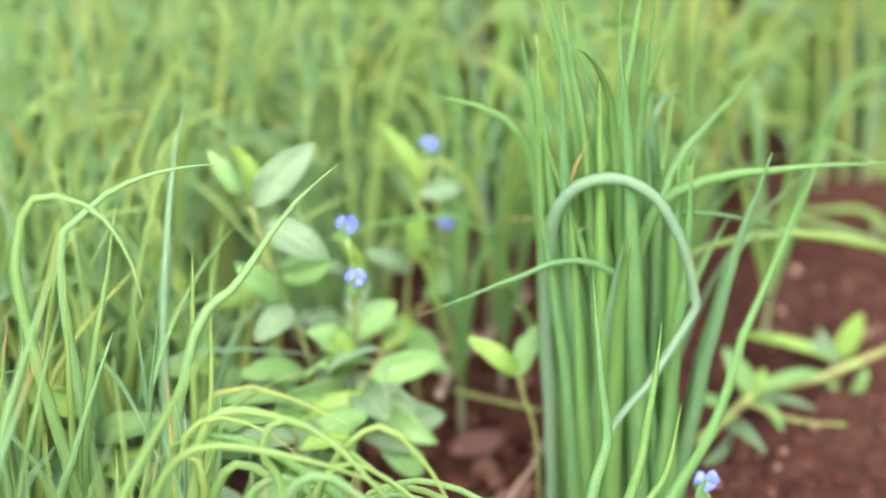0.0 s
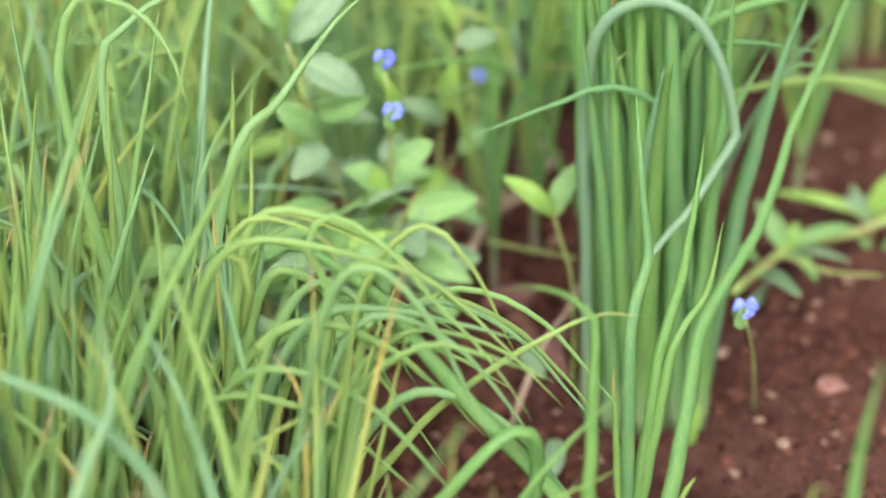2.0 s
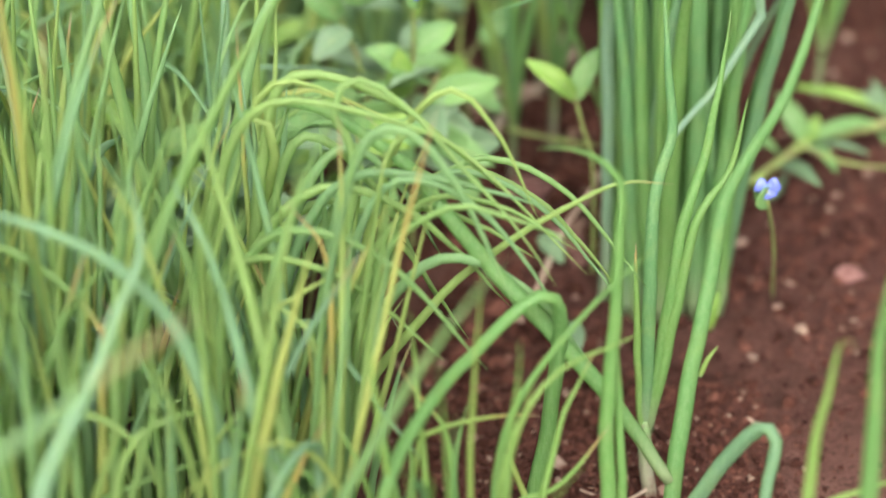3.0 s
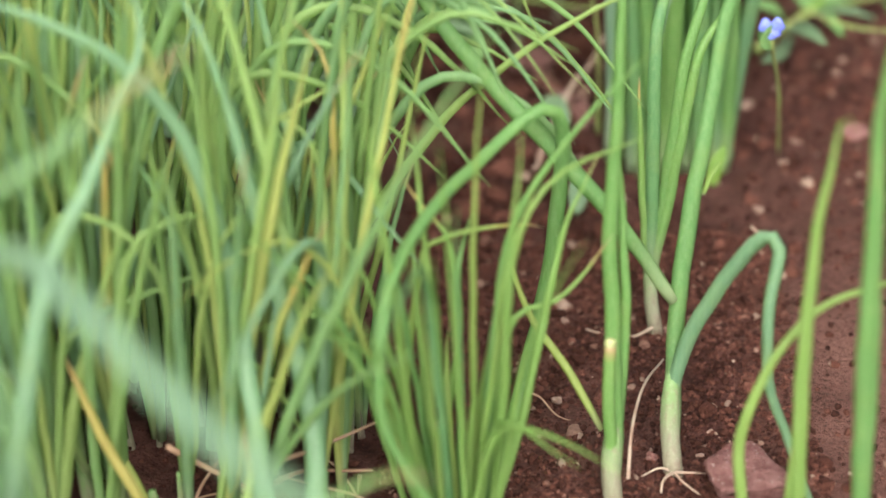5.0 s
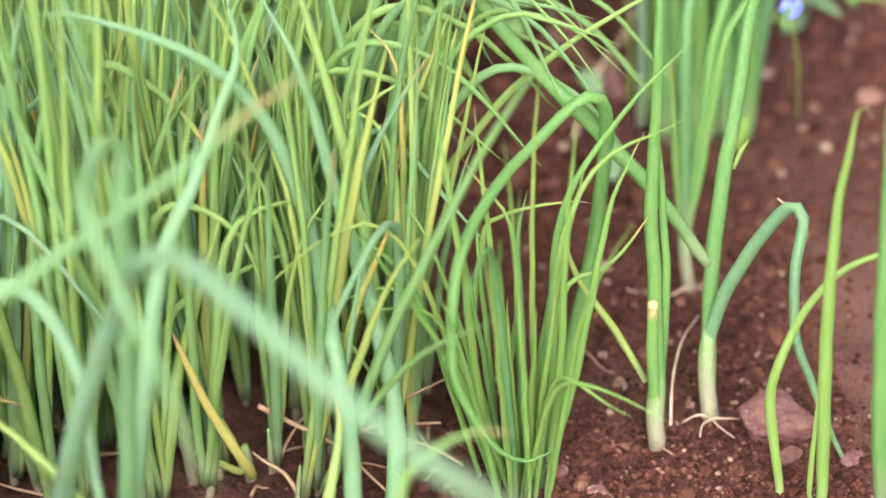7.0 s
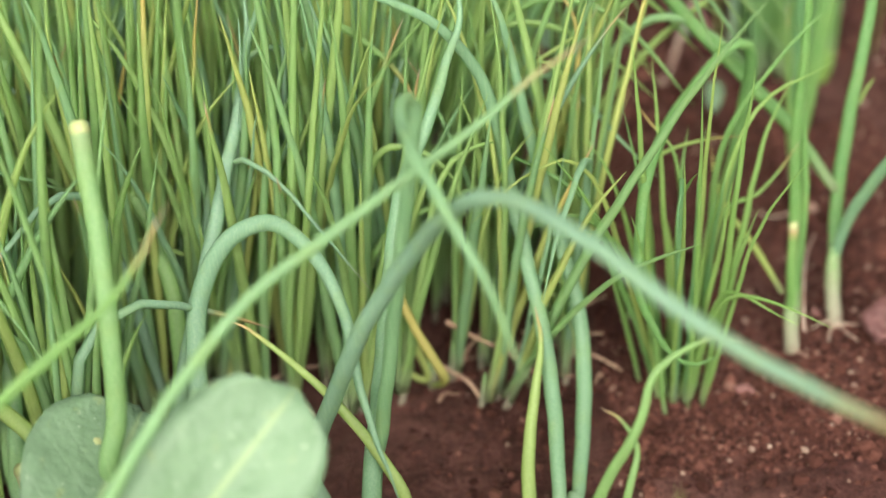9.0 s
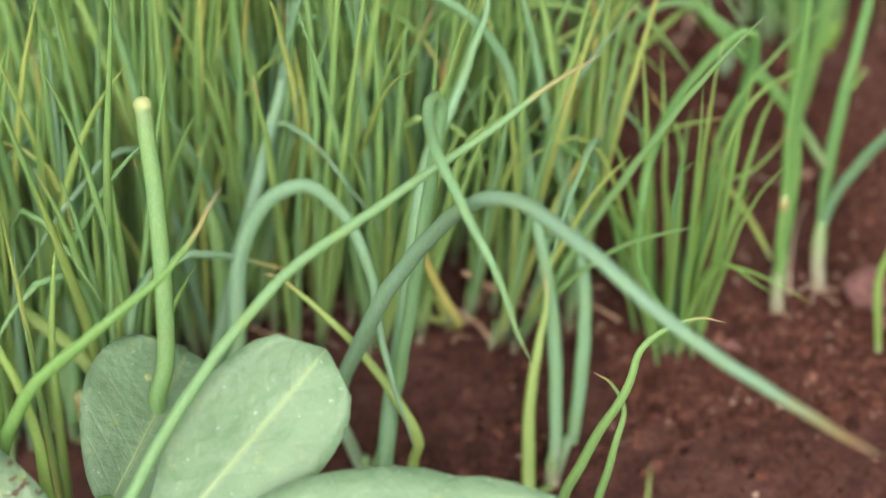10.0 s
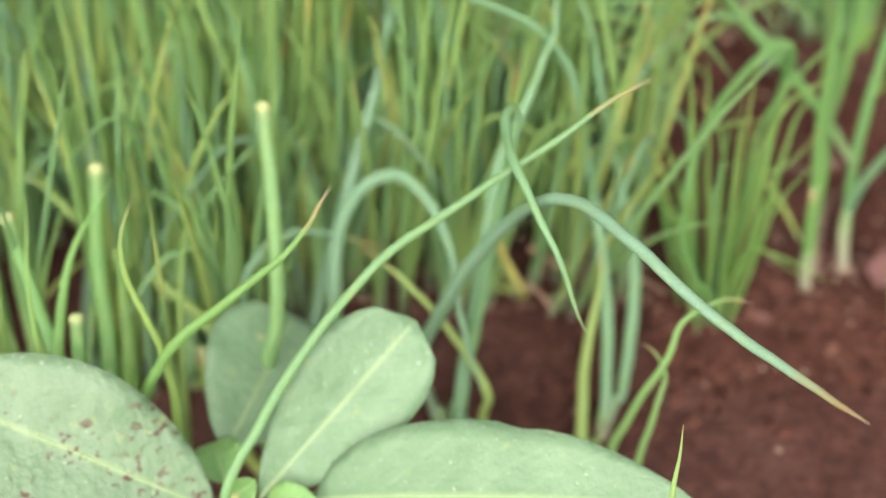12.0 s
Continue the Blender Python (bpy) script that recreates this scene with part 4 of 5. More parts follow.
leaf_at(w, [(-0.078, 0.690, 0.212), (-0.083, 0.690, 0.246)], 0.022, (0.6, -0.7, 0.4), LIME, 2, sag=0.05, fold=0.4)
leaf_at(w, [(-0.081, 0.690, 0.217), (-0.097, 0.695, 0.242)], 0.012, material=COMMELINA, seed=3)
leaf_at(w, [(-0.069, 0.690, 0.200), (-0.037, 0.685, 0.179)], 0.026, material=PALE, seed=4)
leaf_at(w, [(-0.066, 0.690, 0.170), (-0.035, 0.680, 0.182)], 0.024, material=COMMELINA, seed=5, sag=0.1)
leaf_at(w, [(-0.064, 0.690, 0.156), (-0.087, 0.680, 0.183)], 0.02, material=COMMELINA, seed=6)
leaf_at(w, [(-0.061, 0.690, 0.149), (-0.079, 0.670, 0.140)], 0.022, material=PALE, seed=7)
leaf_at(w, [(-0.026, 0.675, 0.159), (-0.032, 0.672, 0.201)], 0.017, (0.8, -0.5, 0.2), LIME, 8, fold=0.5)
leaf_at(w, [(-0.026, 0.680, 0.139), (-0.003, 0.690, 0.150)], 0.022, material=COMMELINA, seed=9)
leaf_at(w, [(-0.027, 0.680, 0.125), (-0.051, 0.670, 0.145)], 0.024, material=COMMELINA, seed=10)
leaf_at(w, [(-0.029, 0.682, 0.109), (0.007, 0.665, 0.096)], 0.026, material=PALE, seed=11)
leaf_at(w, [(-0.034, 0.685, 0.101), (-0.067, 0.650, 0.116)], 0.026, material=COMMELINA, seed=12)
leaf_at(w, [(-0.043, 0.680, 0.097), (-0.028, 0.630, 0.091)], 0.028, material=COMMELINA, seed=13)
leaf_at(w, [(-0.056, 0.690, 0.106), (-0.088, 0.660, 0.125)], 0.024, material=COMMELINA, seed=14)
leaf_at(w, [(-0.028, 0.680, 0.096), (0.016, 0.650, 0.084)], 0.024, material=COMMELINA, seed=15)
leaf_at(w, [(-0.036, 0.680, 0.111), (-0.033, 0.670, 0.145)], 0.022, material=LIME, seed=16)
leaf_at(w, [(-0.055, 0.670, 0.096), (-0.076, 0.620, 0.114)], 0.026, material=COMMELINA, seed=17)
leaf_at(w, [(-0.039, 0.660, 0.091), (-0.050, 0.600, 0.091)], 0.026, material=PALE, seed=18)
leaf_at(w, [(-0.061, 0.600, 0.126), (-0.088, 0.580, 0.147)], 0.024, material=COMMELINA, seed=19)
leaf_at(w, [(-0.046, 0.610, 0.116), (-0.017, 0.620, 0.123)], 0.024, material=COMMELINA, seed=20)
dayflower(w, (-0.025, 0.675, 0.205), 40, 0.0060)
dayflower(w, (-0.021, 0.655, 0.184), 44, 0.0058)

w = weed((0.010, 0.800), "slender dayflower weed with ovate leaves and pale blue flowers")
thread(w, [(0.0, 0.800, -0.005)] + [(-0.005, 0.800, 0.072), (-0.003, 0.800, 0.103), (0.003, 0.800, 0.126), (0.009, 0.800, 0.163), (0.015, 0.800, 0.185)], 0.0016, WEED_STEM, "stem", 22, 7, 0.4)
thread(w, [(0.0, 0.800, -0.005)] + [(-0.002, 0.805, 0.069), (0.007, 0.815, 0.083), (0.017, 0.820, 0.096), (0.020, 0.830, 0.124)], 0.0012, WEED_STEM, "stem", 18, 6, 0.4)
leaf_at(w, [(-0.000, 0.800, 0.119), (0.011, 0.795, 0.155)], 0.021, material=LIME, seed=21, sag=0.03)
leaf_at(w, [(0.007, 0.810, 0.086), (0.034, 0.815, 0.107)], 0.019, material=COMMELINA, seed=22, sag=0.05)
leaf_at(w, [(0.010, 0.800, 0.167), (-0.016, 0.810, 0.206)], 0.014, (0.5, -0.6, 0.6), LIME, 23, sag=0.15)
leaf_at(w, [(0.008, 0.800, 0.163), (0.035, 0.800, 0.166)], 0.016, material=PALE, seed=24)
leaf_at(w, [(0.000, 0.800, 0.111), (-0.027, 0.790, 0.131)], 0.018, material=PALE, seed=25)
leaf_at(w, [(-0.004, 0.800, 0.072), (0.013, 0.780, 0.054)], 0.022, material=COMMELINA, seed=26)
leaf_at(w, [(-0.003, 0.800, 0.080), (-0.021, 0.780, 0.068)], 0.020, material=LIME, seed=27)
leaf_at(w, [(-0.006, 0.800, 0.064), (0.021, 0.760, 0.061)], 0.022, (0, -0.5, 0.8), COMMELINA, seed=28)
dayflower(w, (0.015, 0.809, 0.191), 48, 0.0052)
dayflower(w, (0.021, 0.835, 0.126), 52, 0.0052)

w = weed((0.052, 0.660), "small weed with a yellow-green and a grey-green leaf")
thread(w, [(0.070, 0.668, -0.005)] + [(0.070, 0.668, 0.070), (0.064, 0.672, 0.097), (0.061, 0.674, 0.111)], 0.0014, WEED_STEM, "stem", 14, 6, 0.4)
leaf_at(w, [(0.061, 0.674, 0.110), (0.034, 0.680, 0.132)], 0.016, (0.2, -0.6, 0.8), LIME, 29, sag=0.15)
leaf_at(w, [(0.061, 0.674, 0.110), (0.076, 0.690, 0.134)], 0.019, material=COMMELINA, seed=30)
thread(w, [(0.013, 0.780, 0.034), (0.017, 0.800, 0.032), (0.026, 0.820, 0.036), (0.045, 0.850, 0.035), (0.073, 0.900, 0.039)], 0.0030, ROOT, "runner", 22, 8, 0.4, "pale creeping stem lying on soil")
thread(w, [(0.014, 0.830, 0.038), (0.026, 0.840, 0.036), (0.038, 0.850, 0.036)], 0.0032, ROOT, "runner", 10, 8, 0.3)
thread(w, [(0.046, 0.900, 0.028), (0.054, 0.920, 0.028), (0.065, 0.950, 0.027)], 0.0028, ROOT, "runner", 10, 8, 0.3)
thread(w, [(0.022, 0.760, 0.050), (0.051, 0.740, 0.053), (0.075, 0.720, 0.058)], 0.0014, WEED_STEM, "runner", 12, 6, 0.3)

w = weed((0.195, 0.790), "low dayflower weed sprawling over bare red soil")
thread(w, [(0.168, 0.740, 0.019), (0.188, 0.760, 0.022), (0.213, 0.790, 0.022), (0.250, 0.800, 0.024), (0.287, 0.810, 0.033), (0.317, 0.820, 0.042)], 0.0034, WEED_STEM, "stem", 26, 7, 0.3)
leaf_at(w, [(0.209, 0.785, 0.022), (0.191, 0.800, 0.050)], 0.018, material=COMMELINA, seed=31)
leaf_at(w, [(0.210, 0.785, 0.024), (0.253, 0.800, 0.028)], 0.015, (0, -0.4, 0.9), COMMELINA, 32)
leaf_at(w, [(0.206, 0.780, 0.021), (0.242, 0.760, 0.026)], 0.014, (0, -0.3, 0.95), PALE, 33)
leaf_at(w, [(0.209, 0.785, 0.020), (0.219, 0.740, 0.025)], 0.012, (0, -0.3, 0.95), COMMELINA, 34)
leaf_at(w, [(0.209, 0.785, 0.022), (0.215, 0.790, 0.039)], 0.011, material=LIME, seed=35)
leaf_at(w, [(0.267, 0.830, 0.020), (0.207, 0.850, 0.030)], 0.010, (0, -0.4, 0.9), LIME, 36, sag=0.12)
leaf_at(w, [(0.188, 0.760, 0.028), (0.162, 0.750, 0.045)], 0.014, (0, -0.4, 0.9), COMMELINA, 37)
leaf_at(w, [(0.190, 0.750, 0.028), (0.165, 0.700, 0.030)], 0.018, (0, -0.5, 0.8), PALE, 38)
leaf_at(w, [(0.186, 0.750, 0.024), (0.200, 0.690, 0.044)], 0.014, (0, -0.4, 0.9), PALE, 39)
thread(w, [(0.198, 0.760, 0.034), (0.227, 0.750, 0.026), (0.258, 0.745, 0.024)], 0.0011, WEED_STEM, "runner", 12, 6, 0.4)
dayflower(w, (0.149, 0.564, 0.113), 56, 0.0066)
thread(w, [(0.149, 0.563, 0.107), (0.160, 0.600, 0.06), (0.168, 0.640, 0.0)], 0.0010, WEED_STEM, "stem", 12, 6, 0.3)

w = weed((0.262, 0.835), "small weed seedling with round bright leaves on soil")
thread(w, [(0.274, 0.830, -0.012), (0.271, 0.832, 0.008), (0.271, 0.834, 0.024)], 0.0014, WEED_STEM, "stem", 10, 6, 0.3)
leaf_at(w, [(0.270, 0.833, 0.018), (0.284, 0.835, 0.050)], 0.020, material=LIME, seed=41, sag=0.03)
leaf_at(w, [(0.269, 0.833, 0.016), (0.252, 0.835, 0.032)], 0.012, material=PALE, seed=42)
leaf_at(w, [(0.270, 0.833, 0.012), (0.257, 0.838, 0.039)], 0.010, material=PALE, seed=43)
leaf_at(w, [(0.277, 0.820, -0.002), (0.286, 0.820, 0.018)], 0.012, material=COMMELINA, seed=44)
leaf_at(w, [(0.271, 0.825, -0.009), (0.260, 0.820, 0.011)], 0.010, material=COMMELINA, seed=45)

w = weed((0.275, 1.230), "broad-leaved green weed beside the far onion row")
thread(w, [(0.293, 1.250, -0.014), (0.291, 1.250, 0.004), (0.288, 1.250, 0.020)], 0.0022, WEED_STEM, "stem", 10, 7, 0.3)
leaf_at(w, [(0.290, 1.250, 0.010), (0.273, 1.260, 0.046)], 0.032, material=LIME, seed=51)
leaf_at(w, [(0.290, 1.250, 0.004), (0.309, 1.250, 0.033)], 0.034, material=LIME, seed=52)
leaf_at(w, [(0.288, 1.250, 0.010), (0.261, 1.240, 0.023)], 0.026, material=COMMELINA, seed=53)
leaf_at(w, [(0.290, 1.250, 0.018), (0.308, 1.280, 0.058)], 0.024, material=COMMELINA, seed=54)
leaf_at(w, [(0.251, 1.160, 0.006), (0.270, 1.150, 0.007)], 0.012, (0, -0.4, 0.9), PALE, seed=55)

w = weed((0.012, 0.600), "withering weed stalk with small grey-green leaves")
thread(w, [(0.03, 0.63, -0.004)] + [(0.054, 0.680, 0.026), (0.068, 0.700, 0.033), (0.076, 0.710, 0.046)], 0.0018, ROOT, "stem", 10, 6, 0.3)
leaf_at(w, [(0.007, 0.660, 0.059), (-0.017, 0.660, 0.080)], 0.024, (0, -0.5, 0.8), COMMELINA, seed=61)
leaf_at(w, [(0.041, 0.680, 0.023), (0.053, 0.660, 0.015)], 0.016, (0, -0.4, 0.9), PALE, seed=62)
leaf_at(w, [(0.057, 0.600, 0.015), (0.054, 0.580, 0.003)], 0.016, (0, -0.5, 0.8), PALE, seed=63)
leaf_at(w, [(0.129, 0.615, -0.003), (0.136, 0.620, 0.020)], 0.012, (-0.3, -0.8, 0.4), LIME, seed=64)


rg = np.random.RandomState(404)
for x, y in ((-0.055, 0.615), (-0.105, 0.665), (-0.150, 0.600), (-0.085, 0.760), (-0.165, 0.740), (-0.090, 0.585), (-0.060, 0.665)):
    w = weed((x, y), "sprawling dayflower weed with pale green leaves behind the onion strip")
    for q in range(3):
        a = rg.uniform(0, 6.28)
        top = np.array([x + 0.05 * math.cos(a), y + 0.04 * math.sin(a), rg.uniform(0.07, 0.15)])
        mid = np.array([x, y, 0.0]) * 0.5 + top * 0.5 + np.array([0, 0, 0.02])
        thread(w, [(x, y, -0.004), tuple(mid), tuple(top)], 0.0012, WEED_STEM, "stem", 12, 6, 0.4)
        for e in range(5):
            share = 0.3 + 0.17 * e
            at = mid * (1 - share) + top * share
            b = rg.uniform(0, 6.28)
            ln = rg.uniform(0.028, 0.052)
            tip = at + np.array([math.cos(b) * ln, math.sin(b) * ln * 0.7, rg.uniform(-0.01, 0.014)])
            broad_leaf(w, at, tip, ln * rg.uniform(0.28, 0.42), (rg.normal(0, 0.4), -0.5 + rg.normal(0, 0.3), 0.8), (PALE, PALE, COMMELINA, COMMELINA, LIME)[rg.randint(5)], 0.1, 0.2, 0.05, rg.randint(9999))
for x, y in ((-0.125, 0.545), (-0.165, 0.640), (-0.120, 0.720), (-0.060, 0.830), (-0.170, 0.860)):
    p = onion((x, y), "green onion with long arching leaves among the weeds")
    onion_stem(p, [(x, y, -0.01), (x + 0.001, y, 0.02), (x + 0.002, y, 0.045)], 0.0032, 0.0026)
    for q in range(5):
        kink = (rg.uniform(0.5, 0.75), rg.uniform(0.7, 1.5)) if rg.rand() < 0.6 else None
        tn, ag = leaf_tone(rg)
        onion_leaf(p, curve_up(rg, rg.uniform(0.18, 0.27), rg.uniform(0, 6.28), rg.uniform(0.08, 0.35), rg.uniform(0.2, 0.9), kink) + np.array([x, y, 0.03]), rg.uniform(0.0014, 0.0022), 0.3 + 0.6 * tn, ag * 0.4)


# ---- litter on the soil ----
def straw(points, r, label="withered brown onion leaf lying on soil"):
    p0 = np.array(points[0])
    ob = thing("dry_leaf", tuple(p0), label, "dead leaf", "dead leaves on the soil")
    thread(ob, points, r, STRAW, "blade", 14, 6, 0.6)


straw([(0.036, 0.478, -0.003), (0.045, 0.465, -0.001), (0.057, 0.452, -0.001), (0.056, 0.435, -0.000)], 0.0026)
straw([(0.075, 0.474, -0.000), (0.061, 0.474, 0.002), (0.048, 0.490, -0.003)], 0.0013)
straw([(0.023, 0.420, 0.007), (0.031, 0.418, 0.005), (0.039, 0.410, 0.000), (0.052, 0.405, -0.001)], 0.0006, "thin pale root lying on soil")
straw([(-0.119, 0.340, 0.044), (-0.106, 0.345, 0.029), (-0.087, 0.340, 0.019), (-0.064, 0.320, 0.008)], 0.0014)
straw([(-0.081, 0.345, 0.029), (-0.061, 0.350, 0.033), (-0.036, 0.360, 0.038)], 0.0012)
straw([(0.140, 0.540, -0.000), (0.148, 0.535, -0.002), (0.152, 0.520, -0.005)], 0.0014, "pale curled dry leaf on soil")
straw([(0.213, 0.930, -0.019), (0.229, 0.920, -0.023), (0.242, 0.900, -0.026)], 0.0013)
rg = np.random.RandomState(77)
for k in range(22):
    x, y, a = rg.uniform(-0.24, -0.03), rg.uniform(0.315, 0.40), rg.uniform(0, 6.28)
    z, ln = ground_height(x, y) + 0.003, rg.uniform(0.02, 0.055)
    dx, dy, lift = math.cos(a) * ln, math.sin(a) * ln * 0.5, rg.uniform(0.0, 0.03)
    straw([(x, y, z), (x + dx * 0.3, y + dy * 0.3 + 0.003, z + lift * 0.4), (x + dx * 0.7, y + dy * 0.7, z + lift * 0.8), (x + dx, y + dy, z + lift)], rg.uniform(0.0005, 0.0013), "thin straw-coloured dead onion leaf among the stems")
straw([(0.293, 1.170, -0.025), (0.319, 1.180, -0.025), (0.349, 1.190, -0.026)], 0.0018)


# ---- plants close to the camera at the end of the path ----
def near_onion(label, *leaves, deep_green=False):
    """A plant whose leaves rise from one foot below their first points; each leaf: points, radius, tone, age, cut, taper."""
    first = np.array([lf[0][0] for lf in leaves])
    x, y = first[:, 0].mean(), first[:, 1].mean() + 0.004
    p = onion((x, y), label, deep_green)
    onion_stem(p, [(x, y, -0.01), (x, y, 0.005), (x, y, 0.022)], 0.0046, 0.0034)
    for pts, r, tone, age, cut, taper in leaves:
        foot = [(x, y, -0.002), (x + 0.7 * (pts[0][0] - x), y + 0.7 * (pts[0][1] - y), 0.02 + 0.55 * (pts[0][2] - 0.02))]
        onion_leaf(p, foot + list(pts), r, tone, age, cut, 72, 10, "", 0.85, taper, 0.35 if taper > 4 else 0.0, 0.0007)


near_onion("green onion with a leaf arched over to a withered tip",
           ([(-0.182, 0.224, 0.056), (-0.168, 0.209, 0.109), (-0.147, 0.197, 0.163), (-0.125, 0.180, 0.208), (-0.111, 0.160, 0.238), (-0.100, 0.146, 0.254), (-0.086, 0.131, 0.262), (-0.073, 0.113, 0.265), (-0.059, 0.096, 0.263), (-0.035, 0.074, 0.252), (-0.011, 0.055, 0.245), (0.010, 0.034, 0.245), (0.026, 0.004, 0.257)], 0.0045, 0.97, 0.14, False, 12.0),
           ([(-0.1567, 0.2138, 0.0433), (-0.1474, 0.2121, 0.0923), (-0.1383, 0.2130, 0.1440), (-0.1300, 0.2157, 0.1905), (-0.1238, 0.2124, 0.2277), (-0.1207, 0.2125, 0.2453), (-0.1206, 0.2138, 0.2511), (-0.1230, 0.2126, 0.2560), (-0.1254, 0.2064, 0.2569), (-0.1252, 0.1910, 0.2579), (-0.121, 0.165, 0.263), (-0.112, 0.144, 0.254), (-0.100, 0.128, 0.236), (-0.091, 0.116, 0.210), (-0.084, 0.118, 0.189)], 0.0032, 0.85, 0.06, False, 4.0))
near_onion("green onion with one long slanting leaf and dry tip",
           ([(-0.260, 0.060, 0.138), (-0.246, 0.080, 0.160), (-0.227, 0.102, 0.184), (-0.205, 0.123, 0.206), (-0.178, 0.145, 0.224), (-0.151, 0.161, 0.234), (-0.127, 0.176, 0.243), (-0.096, 0.190, 0.257), (-0.077, 0.198, 0.269), (-0.054, 0.202, 0.283)], 0.0030, 0.75, 0.12, False, 10.0))
near_onion("tall blue-green onion with a wavy upright leaf",
           ([(-0.156, 0.194, 0.055), (-0.144, 0.244, 0.114), (-0.133, 0.281, 0.164), (-0.119, 0.300, 0.187), (-0.109, 0.316, 0.208), (-0.101, 0.330, 0.225), (-0.105, 0.348, 0.247)], 0.0045, 0.9, 0.0, False, 2.6),
           ([(-0.140, 0.194, 0.070), (-0.160, 0.215, 0.094), (-0.182, 0.231, 0.113), (-0.204, 0.242, 0.129), (-0.214, 0.244, 0.130)], 0.0029, 0.15, 0.2, False, 2.6))
near_onion("blue-green onion with a leaf arched in a bow",
           ([(-0.231, 0.231, 0.072), (-0.227, 0.264, 0.122), (-0.212, 0.276, 0.148), (-0.192, 0.276, 0.159), (-0.174, 0.261, 0.155), (-0.160, 0.236, 0.140), (-0.154, 0.208, 0.114), (-0.140, 0.177, 0.079)], 0.0047, 0.9, 0.0, False, 3.0),
           ([(-0.244, 0.254, 0.067), (-0.230, 0.288, 0.110), (-0.216, 0.319, 0.149), (-0.202, 0.353, 0.193), (-0.199, 0.376, 0.225)], 0.0045, 0.9, 0.0, False, 2.6),
           ([(-0.253, 0.282, 0.000), (-0.249, 0.316, 0.075), (-0.260, 0.349, 0.112), (-0.281, 0.371, 0.138), (-0.305, 0.398, 0.170), (-0.320, 0.412, 0.186)], 0.0045, 0.5, 0.0, False, 2.6))
near_onion("tall onion with a blue-green and a yellowed leaf",
           ([(-0.072, 0.222, 0.020), (-0.071, 0.243, 0.037), (-0.071, 0.280, 0.062), (-0.076, 0.311, 0.089), (-0.083, 0.337, 0.125), (-0.086, 0.337, 0.155), (-0.095, 0.336, 0.191), (-0.111, 0.332, 0.218), (-0.128, 0.330, 0.232), (-0.146, 0.329, 0.241), (-0.162, 0.327, 0.248), (-0.177, 0.320, 0.250)], 0.0042, 0.92, 0.0, False, 5.0),
           ([(-0.062, 0.239, 0.017), (-0.056, 0.272, 0.037), (-0.054, 0.306, 0.066), (-0.062, 0.332, 0.103), (-0.073, 0.348, 0.151), (-0.079, 0.354, 0.188), (-0.085, 0.357, 0.214), (-0.096, 0.368, 0.234)], 0.0040, 0.75, 0.0, False, 3.0),
           ([(-0.086, 0.196, 0.000), (-0.084, 0.245, 0.040), (-0.075, 0.277, 0.074), (-0.076, 0.291, 0.089)], 0.0038, 0.15, 0.15, False, 2.6))
near_onion("small onion shoots curling over bare soil",
           ([(-0.071, 0.153, 0.065), (-0.057, 0.157, 0.102), (-0.043, 0.161, 0.129), (-0.036, 0.169, 0.148), (-0.023, 0.173, 0.157), (-0.010, 0.176, 0.159), (0.001, 0.175, 0.157)], 0.0031, 0.55, 0.12, False, 5.0),
           ([(-0.056, 0.151, 0.061), (-0.048, 0.157, 0.093), (-0.043, 0.167, 0.111), (-0.048, 0.174, 0.121), (-0.056, 0.176, 0.127)], 0.0027, 0.5, 0.12, False, 5.0))
near_onion("thin pointed onion shoot standing upright",
           ([(-0.049, 0.022, 0.181), (-0.046, 0.034, 0.201), (-0.044, 0.041, 0.215)], 0.0029, 0.35, 0.05, False, 2.6))
near_onion("onion cut back to blunt stubs with pale ends",
           ([(-0.256, 0.172, 0.116), (-0.250, 0.183, 0.138), (-0.249, 0.204, 0.184), (-0.253, 0.236, 0.239)], 0.0041, 0.75, 0.05, True, 2.6),
           ([(-0.261, 0.157, 0.077), (-0.261, 0.171, 0.099), (-0.263, 0.185, 0.119)], 0.0036, 0.3, 0.05, True, 2.6),
           ([(-0.287, 0.171, 0.060), (-0.295, 0.186, 0.076), (-0.301, 0.200, 0.093)], 0.0041, 0.2, 0.1, True, 2.6),
           ([(-0.249, 0.186, 0.072), (-0.253, 0.197, 0.084), (-0.253, 0.201, 0.089)], 0.0032, 0.25, 0.05, True, 2.6))
near_onion("green onion with a slanting leaf and withered twisted tip",
           ([(-0.309, 0.105, 0.143), (-0.288, 0.105, 0.191), (-0.258, 0.115, 0.215), (-0.231, 0.130, 0.231), (-0.218, 0.141, 0.242), (-0.213, 0.148, 0.249), (-0.207, 0.155, 0.255)], 0.0038, 0.34, 0.14, False, 6.0),
           deep_green=True)
near_onion("thin green onion leaf curling upward",
           ([(-0.292, 0.106, 0.117), (-0.293, 0.115, 0.153), (-0.297, 0.121, 0.184), (-0.306, 0.127, 0.209), (-0.311, 0.136, 0.227), (-0.310, 0.145, 0.237), (-0.305, 0.156, 0.248)], 0.0031, 0.3, 0.08, False, 2.6),
           deep_green=True)
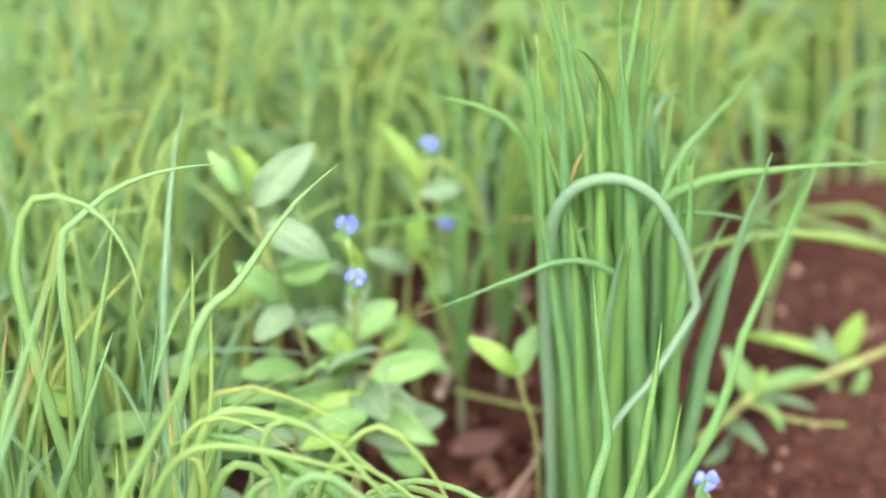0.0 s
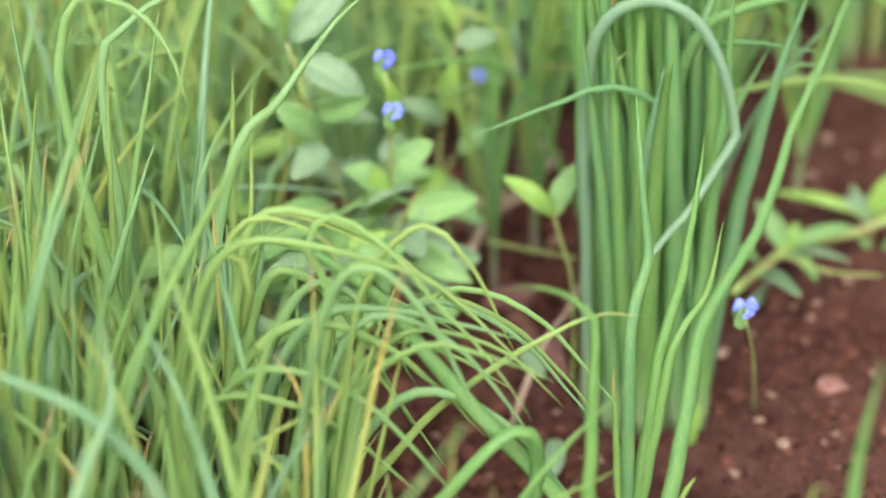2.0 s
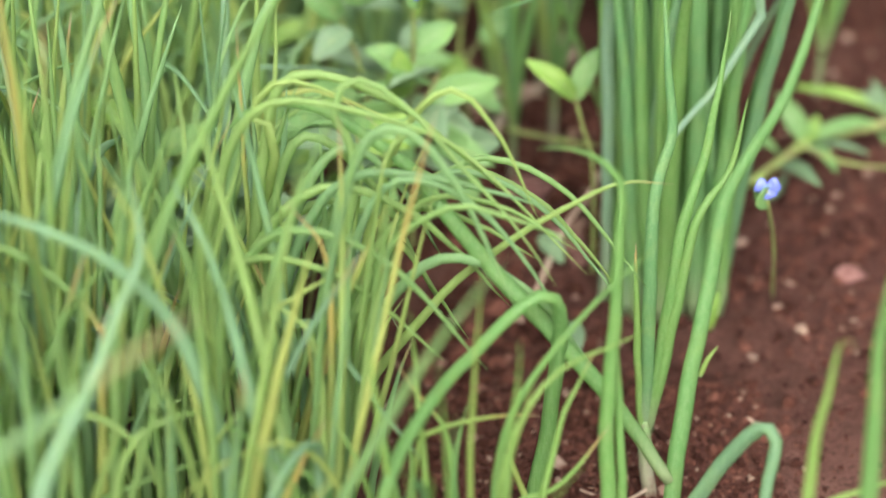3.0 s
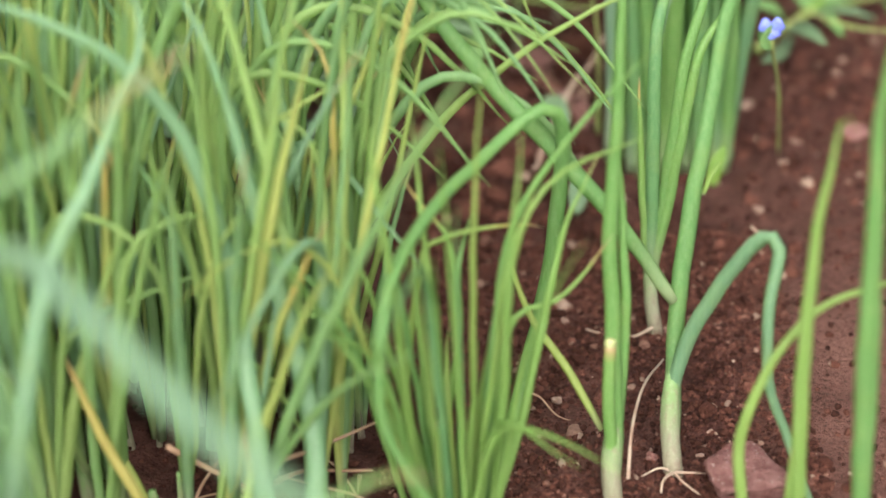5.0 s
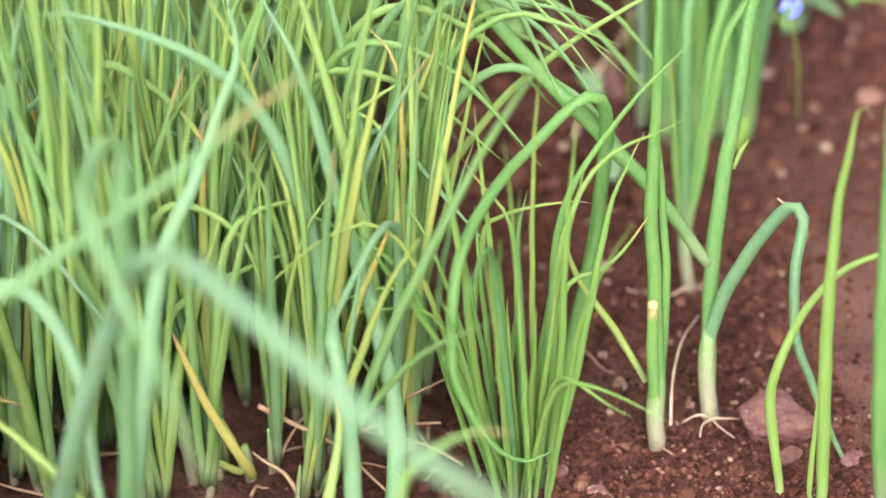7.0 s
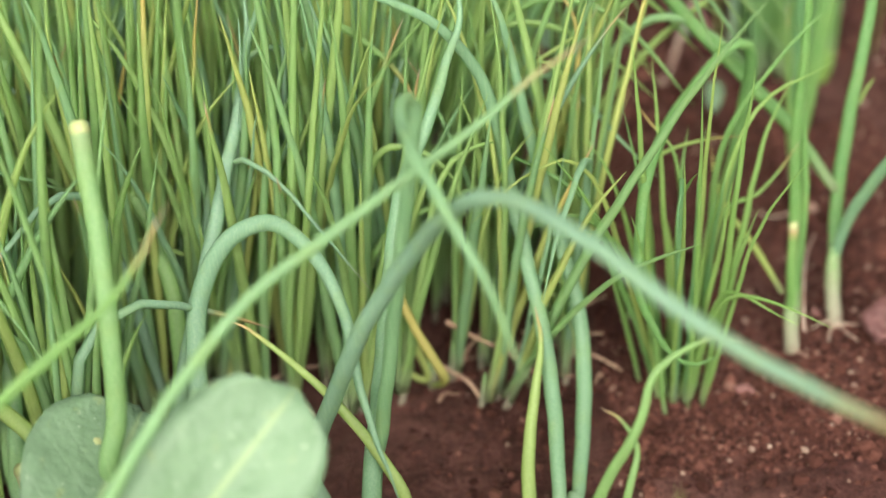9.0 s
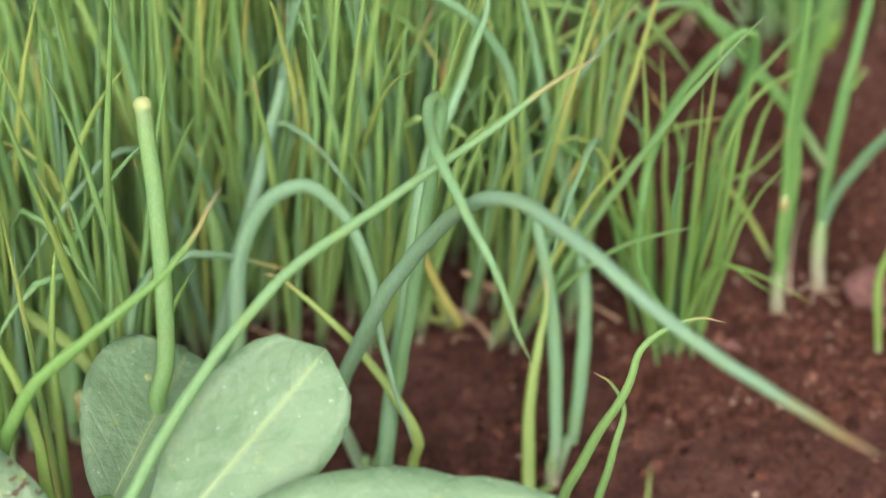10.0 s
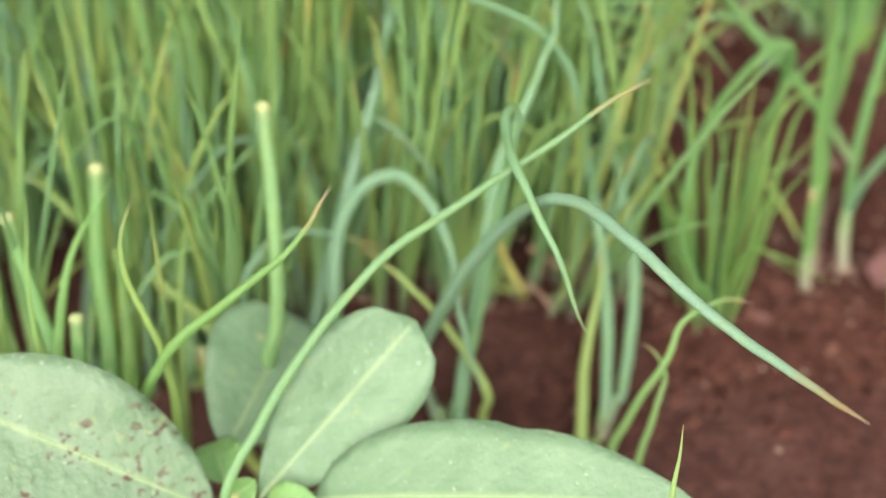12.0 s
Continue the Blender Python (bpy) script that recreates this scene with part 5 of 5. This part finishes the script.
near_onion("clump of cut onion stubs with blunt pale ends",
           ([(-0.338, 0.146, 0.107), (-0.341, 0.170, 0.133), (-0.347, 0.201, 0.167), (-0.347, 0.231, 0.201)], 0.0047, 0.5, 0.05, True, 2.6),
           ([(-0.341, 0.118, 0.144), (-0.343, 0.130, 0.158), (-0.345, 0.145, 0.174)], 0.0040, 0.5, 0.05, True, 2.6),
           ([(-0.357, 0.135, 0.144), (-0.356, 0.163, 0.174), (-0.348, 0.183, 0.195), (-0.330, 0.205, 0.217)], 0.0041, 0.5, 0.0, False, 2.6),
           ([(-0.363, 0.149, 0.137), (-0.376, 0.173, 0.164), (-0.390, 0.199, 0.194)], 0.0040, 0.6, 0.05, True, 2.6),
           ([(-0.359, 0.122, 0.166), (-0.366, 0.148, 0.196), (-0.367, 0.178, 0.229)], 0.0022, 0.25, 0.05, False, 2.6),
           ([(-0.337, 0.180, 0.097), (-0.341, 0.209, 0.130), (-0.345, 0.228, 0.151)], 0.0058, 0.3, 0.0, False, 2.6),
           deep_green=True)
near_onion("green onions with crossing bent leaves beside the stubs",
           ([(-0.287, 0.220, 0.064), (-0.316, 0.240, 0.090), (-0.376, 0.269, 0.127), (-0.405, 0.285, 0.147), (-0.422, 0.289, 0.153)], 0.0043, 0.25, 0.1, False, 2.6),
           ([(-0.320, 0.239, 0.043), (-0.322, 0.276, 0.083), (-0.334, 0.310, 0.121), (-0.345, 0.330, 0.144), (-0.350, 0.344, 0.160), (-0.352, 0.361, 0.179)], 0.0045, 0.6, 0.1, False, 2.6),
           ([(-0.325, 0.256, 0.046), (-0.336, 0.313, 0.110), (-0.345, 0.341, 0.141), (-0.342, 0.364, 0.166), (-0.329, 0.381, 0.182), (-0.321, 0.385, 0.186), (-0.323, 0.370, 0.169), (-0.336, 0.348, 0.147)], 0.0052, 0.7, 0.0, False, 2.6),
           ([(-0.399, 0.280, 0.000), (-0.387, 0.313, 0.086), (-0.391, 0.360, 0.138), (-0.393, 0.413, 0.195)], 0.0054, 0.9, 0.0, False, 2.6),
           ([(-0.318, 0.281, 0.000), (-0.310, 0.294, 0.057), (-0.310, 0.313, 0.078)], 0.0043, 0.3, 0.0, False, 2.6))

weed_foot = (-0.262, 0.080, 0.067)
w = thing("broadleaf_weed", (weed_foot[0], weed_foot[1], 0.0), "broad-leaved weed with pale midribs and soil-spattered leaves", "weed", "weeds among the onions")
thread(w, [(weed_foot[0], weed_foot[1], -0.01), (weed_foot[0], weed_foot[1], 0.06)] + [(-0.258, 0.074, 0.108), (-0.260, 0.076, 0.122)], 0.0061, WEED_STEM, "stem", 22, 10, 0.3)
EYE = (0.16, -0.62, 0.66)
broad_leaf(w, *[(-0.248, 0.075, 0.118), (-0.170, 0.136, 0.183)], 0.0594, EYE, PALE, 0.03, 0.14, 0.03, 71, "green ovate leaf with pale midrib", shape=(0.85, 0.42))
broad_leaf(w, *[(-0.222, 0.071, 0.123), (-0.032, 0.051, 0.146)], 0.0711, (0.1, -0.45, 0.9), PALE, 0.08, 0.10, 0.03, 72, "large green leaf with pale midrib", shape=(0.62, 0.86), bite=True)
broad_leaf(w, *[(-0.268, 0.068, 0.116), (-0.401, 0.079, 0.192)], 0.0814, (0.1, -0.60, 0.8), DIRTY, 0.06, 0.10, 0.02, 73, "green leaf spattered with dark soil", shape=(0.85, 0.7))
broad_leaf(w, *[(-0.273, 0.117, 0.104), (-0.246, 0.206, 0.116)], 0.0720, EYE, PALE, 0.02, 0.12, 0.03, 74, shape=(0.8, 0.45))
broad_leaf(w, *[(-0.243, 0.070, 0.123), (-0.216, 0.061, 0.135)], 0.0144, (0.2, -0.3, 0.9), COMMELINA, 0.1, 0.2, 0.03, 75, "small green young leaf")
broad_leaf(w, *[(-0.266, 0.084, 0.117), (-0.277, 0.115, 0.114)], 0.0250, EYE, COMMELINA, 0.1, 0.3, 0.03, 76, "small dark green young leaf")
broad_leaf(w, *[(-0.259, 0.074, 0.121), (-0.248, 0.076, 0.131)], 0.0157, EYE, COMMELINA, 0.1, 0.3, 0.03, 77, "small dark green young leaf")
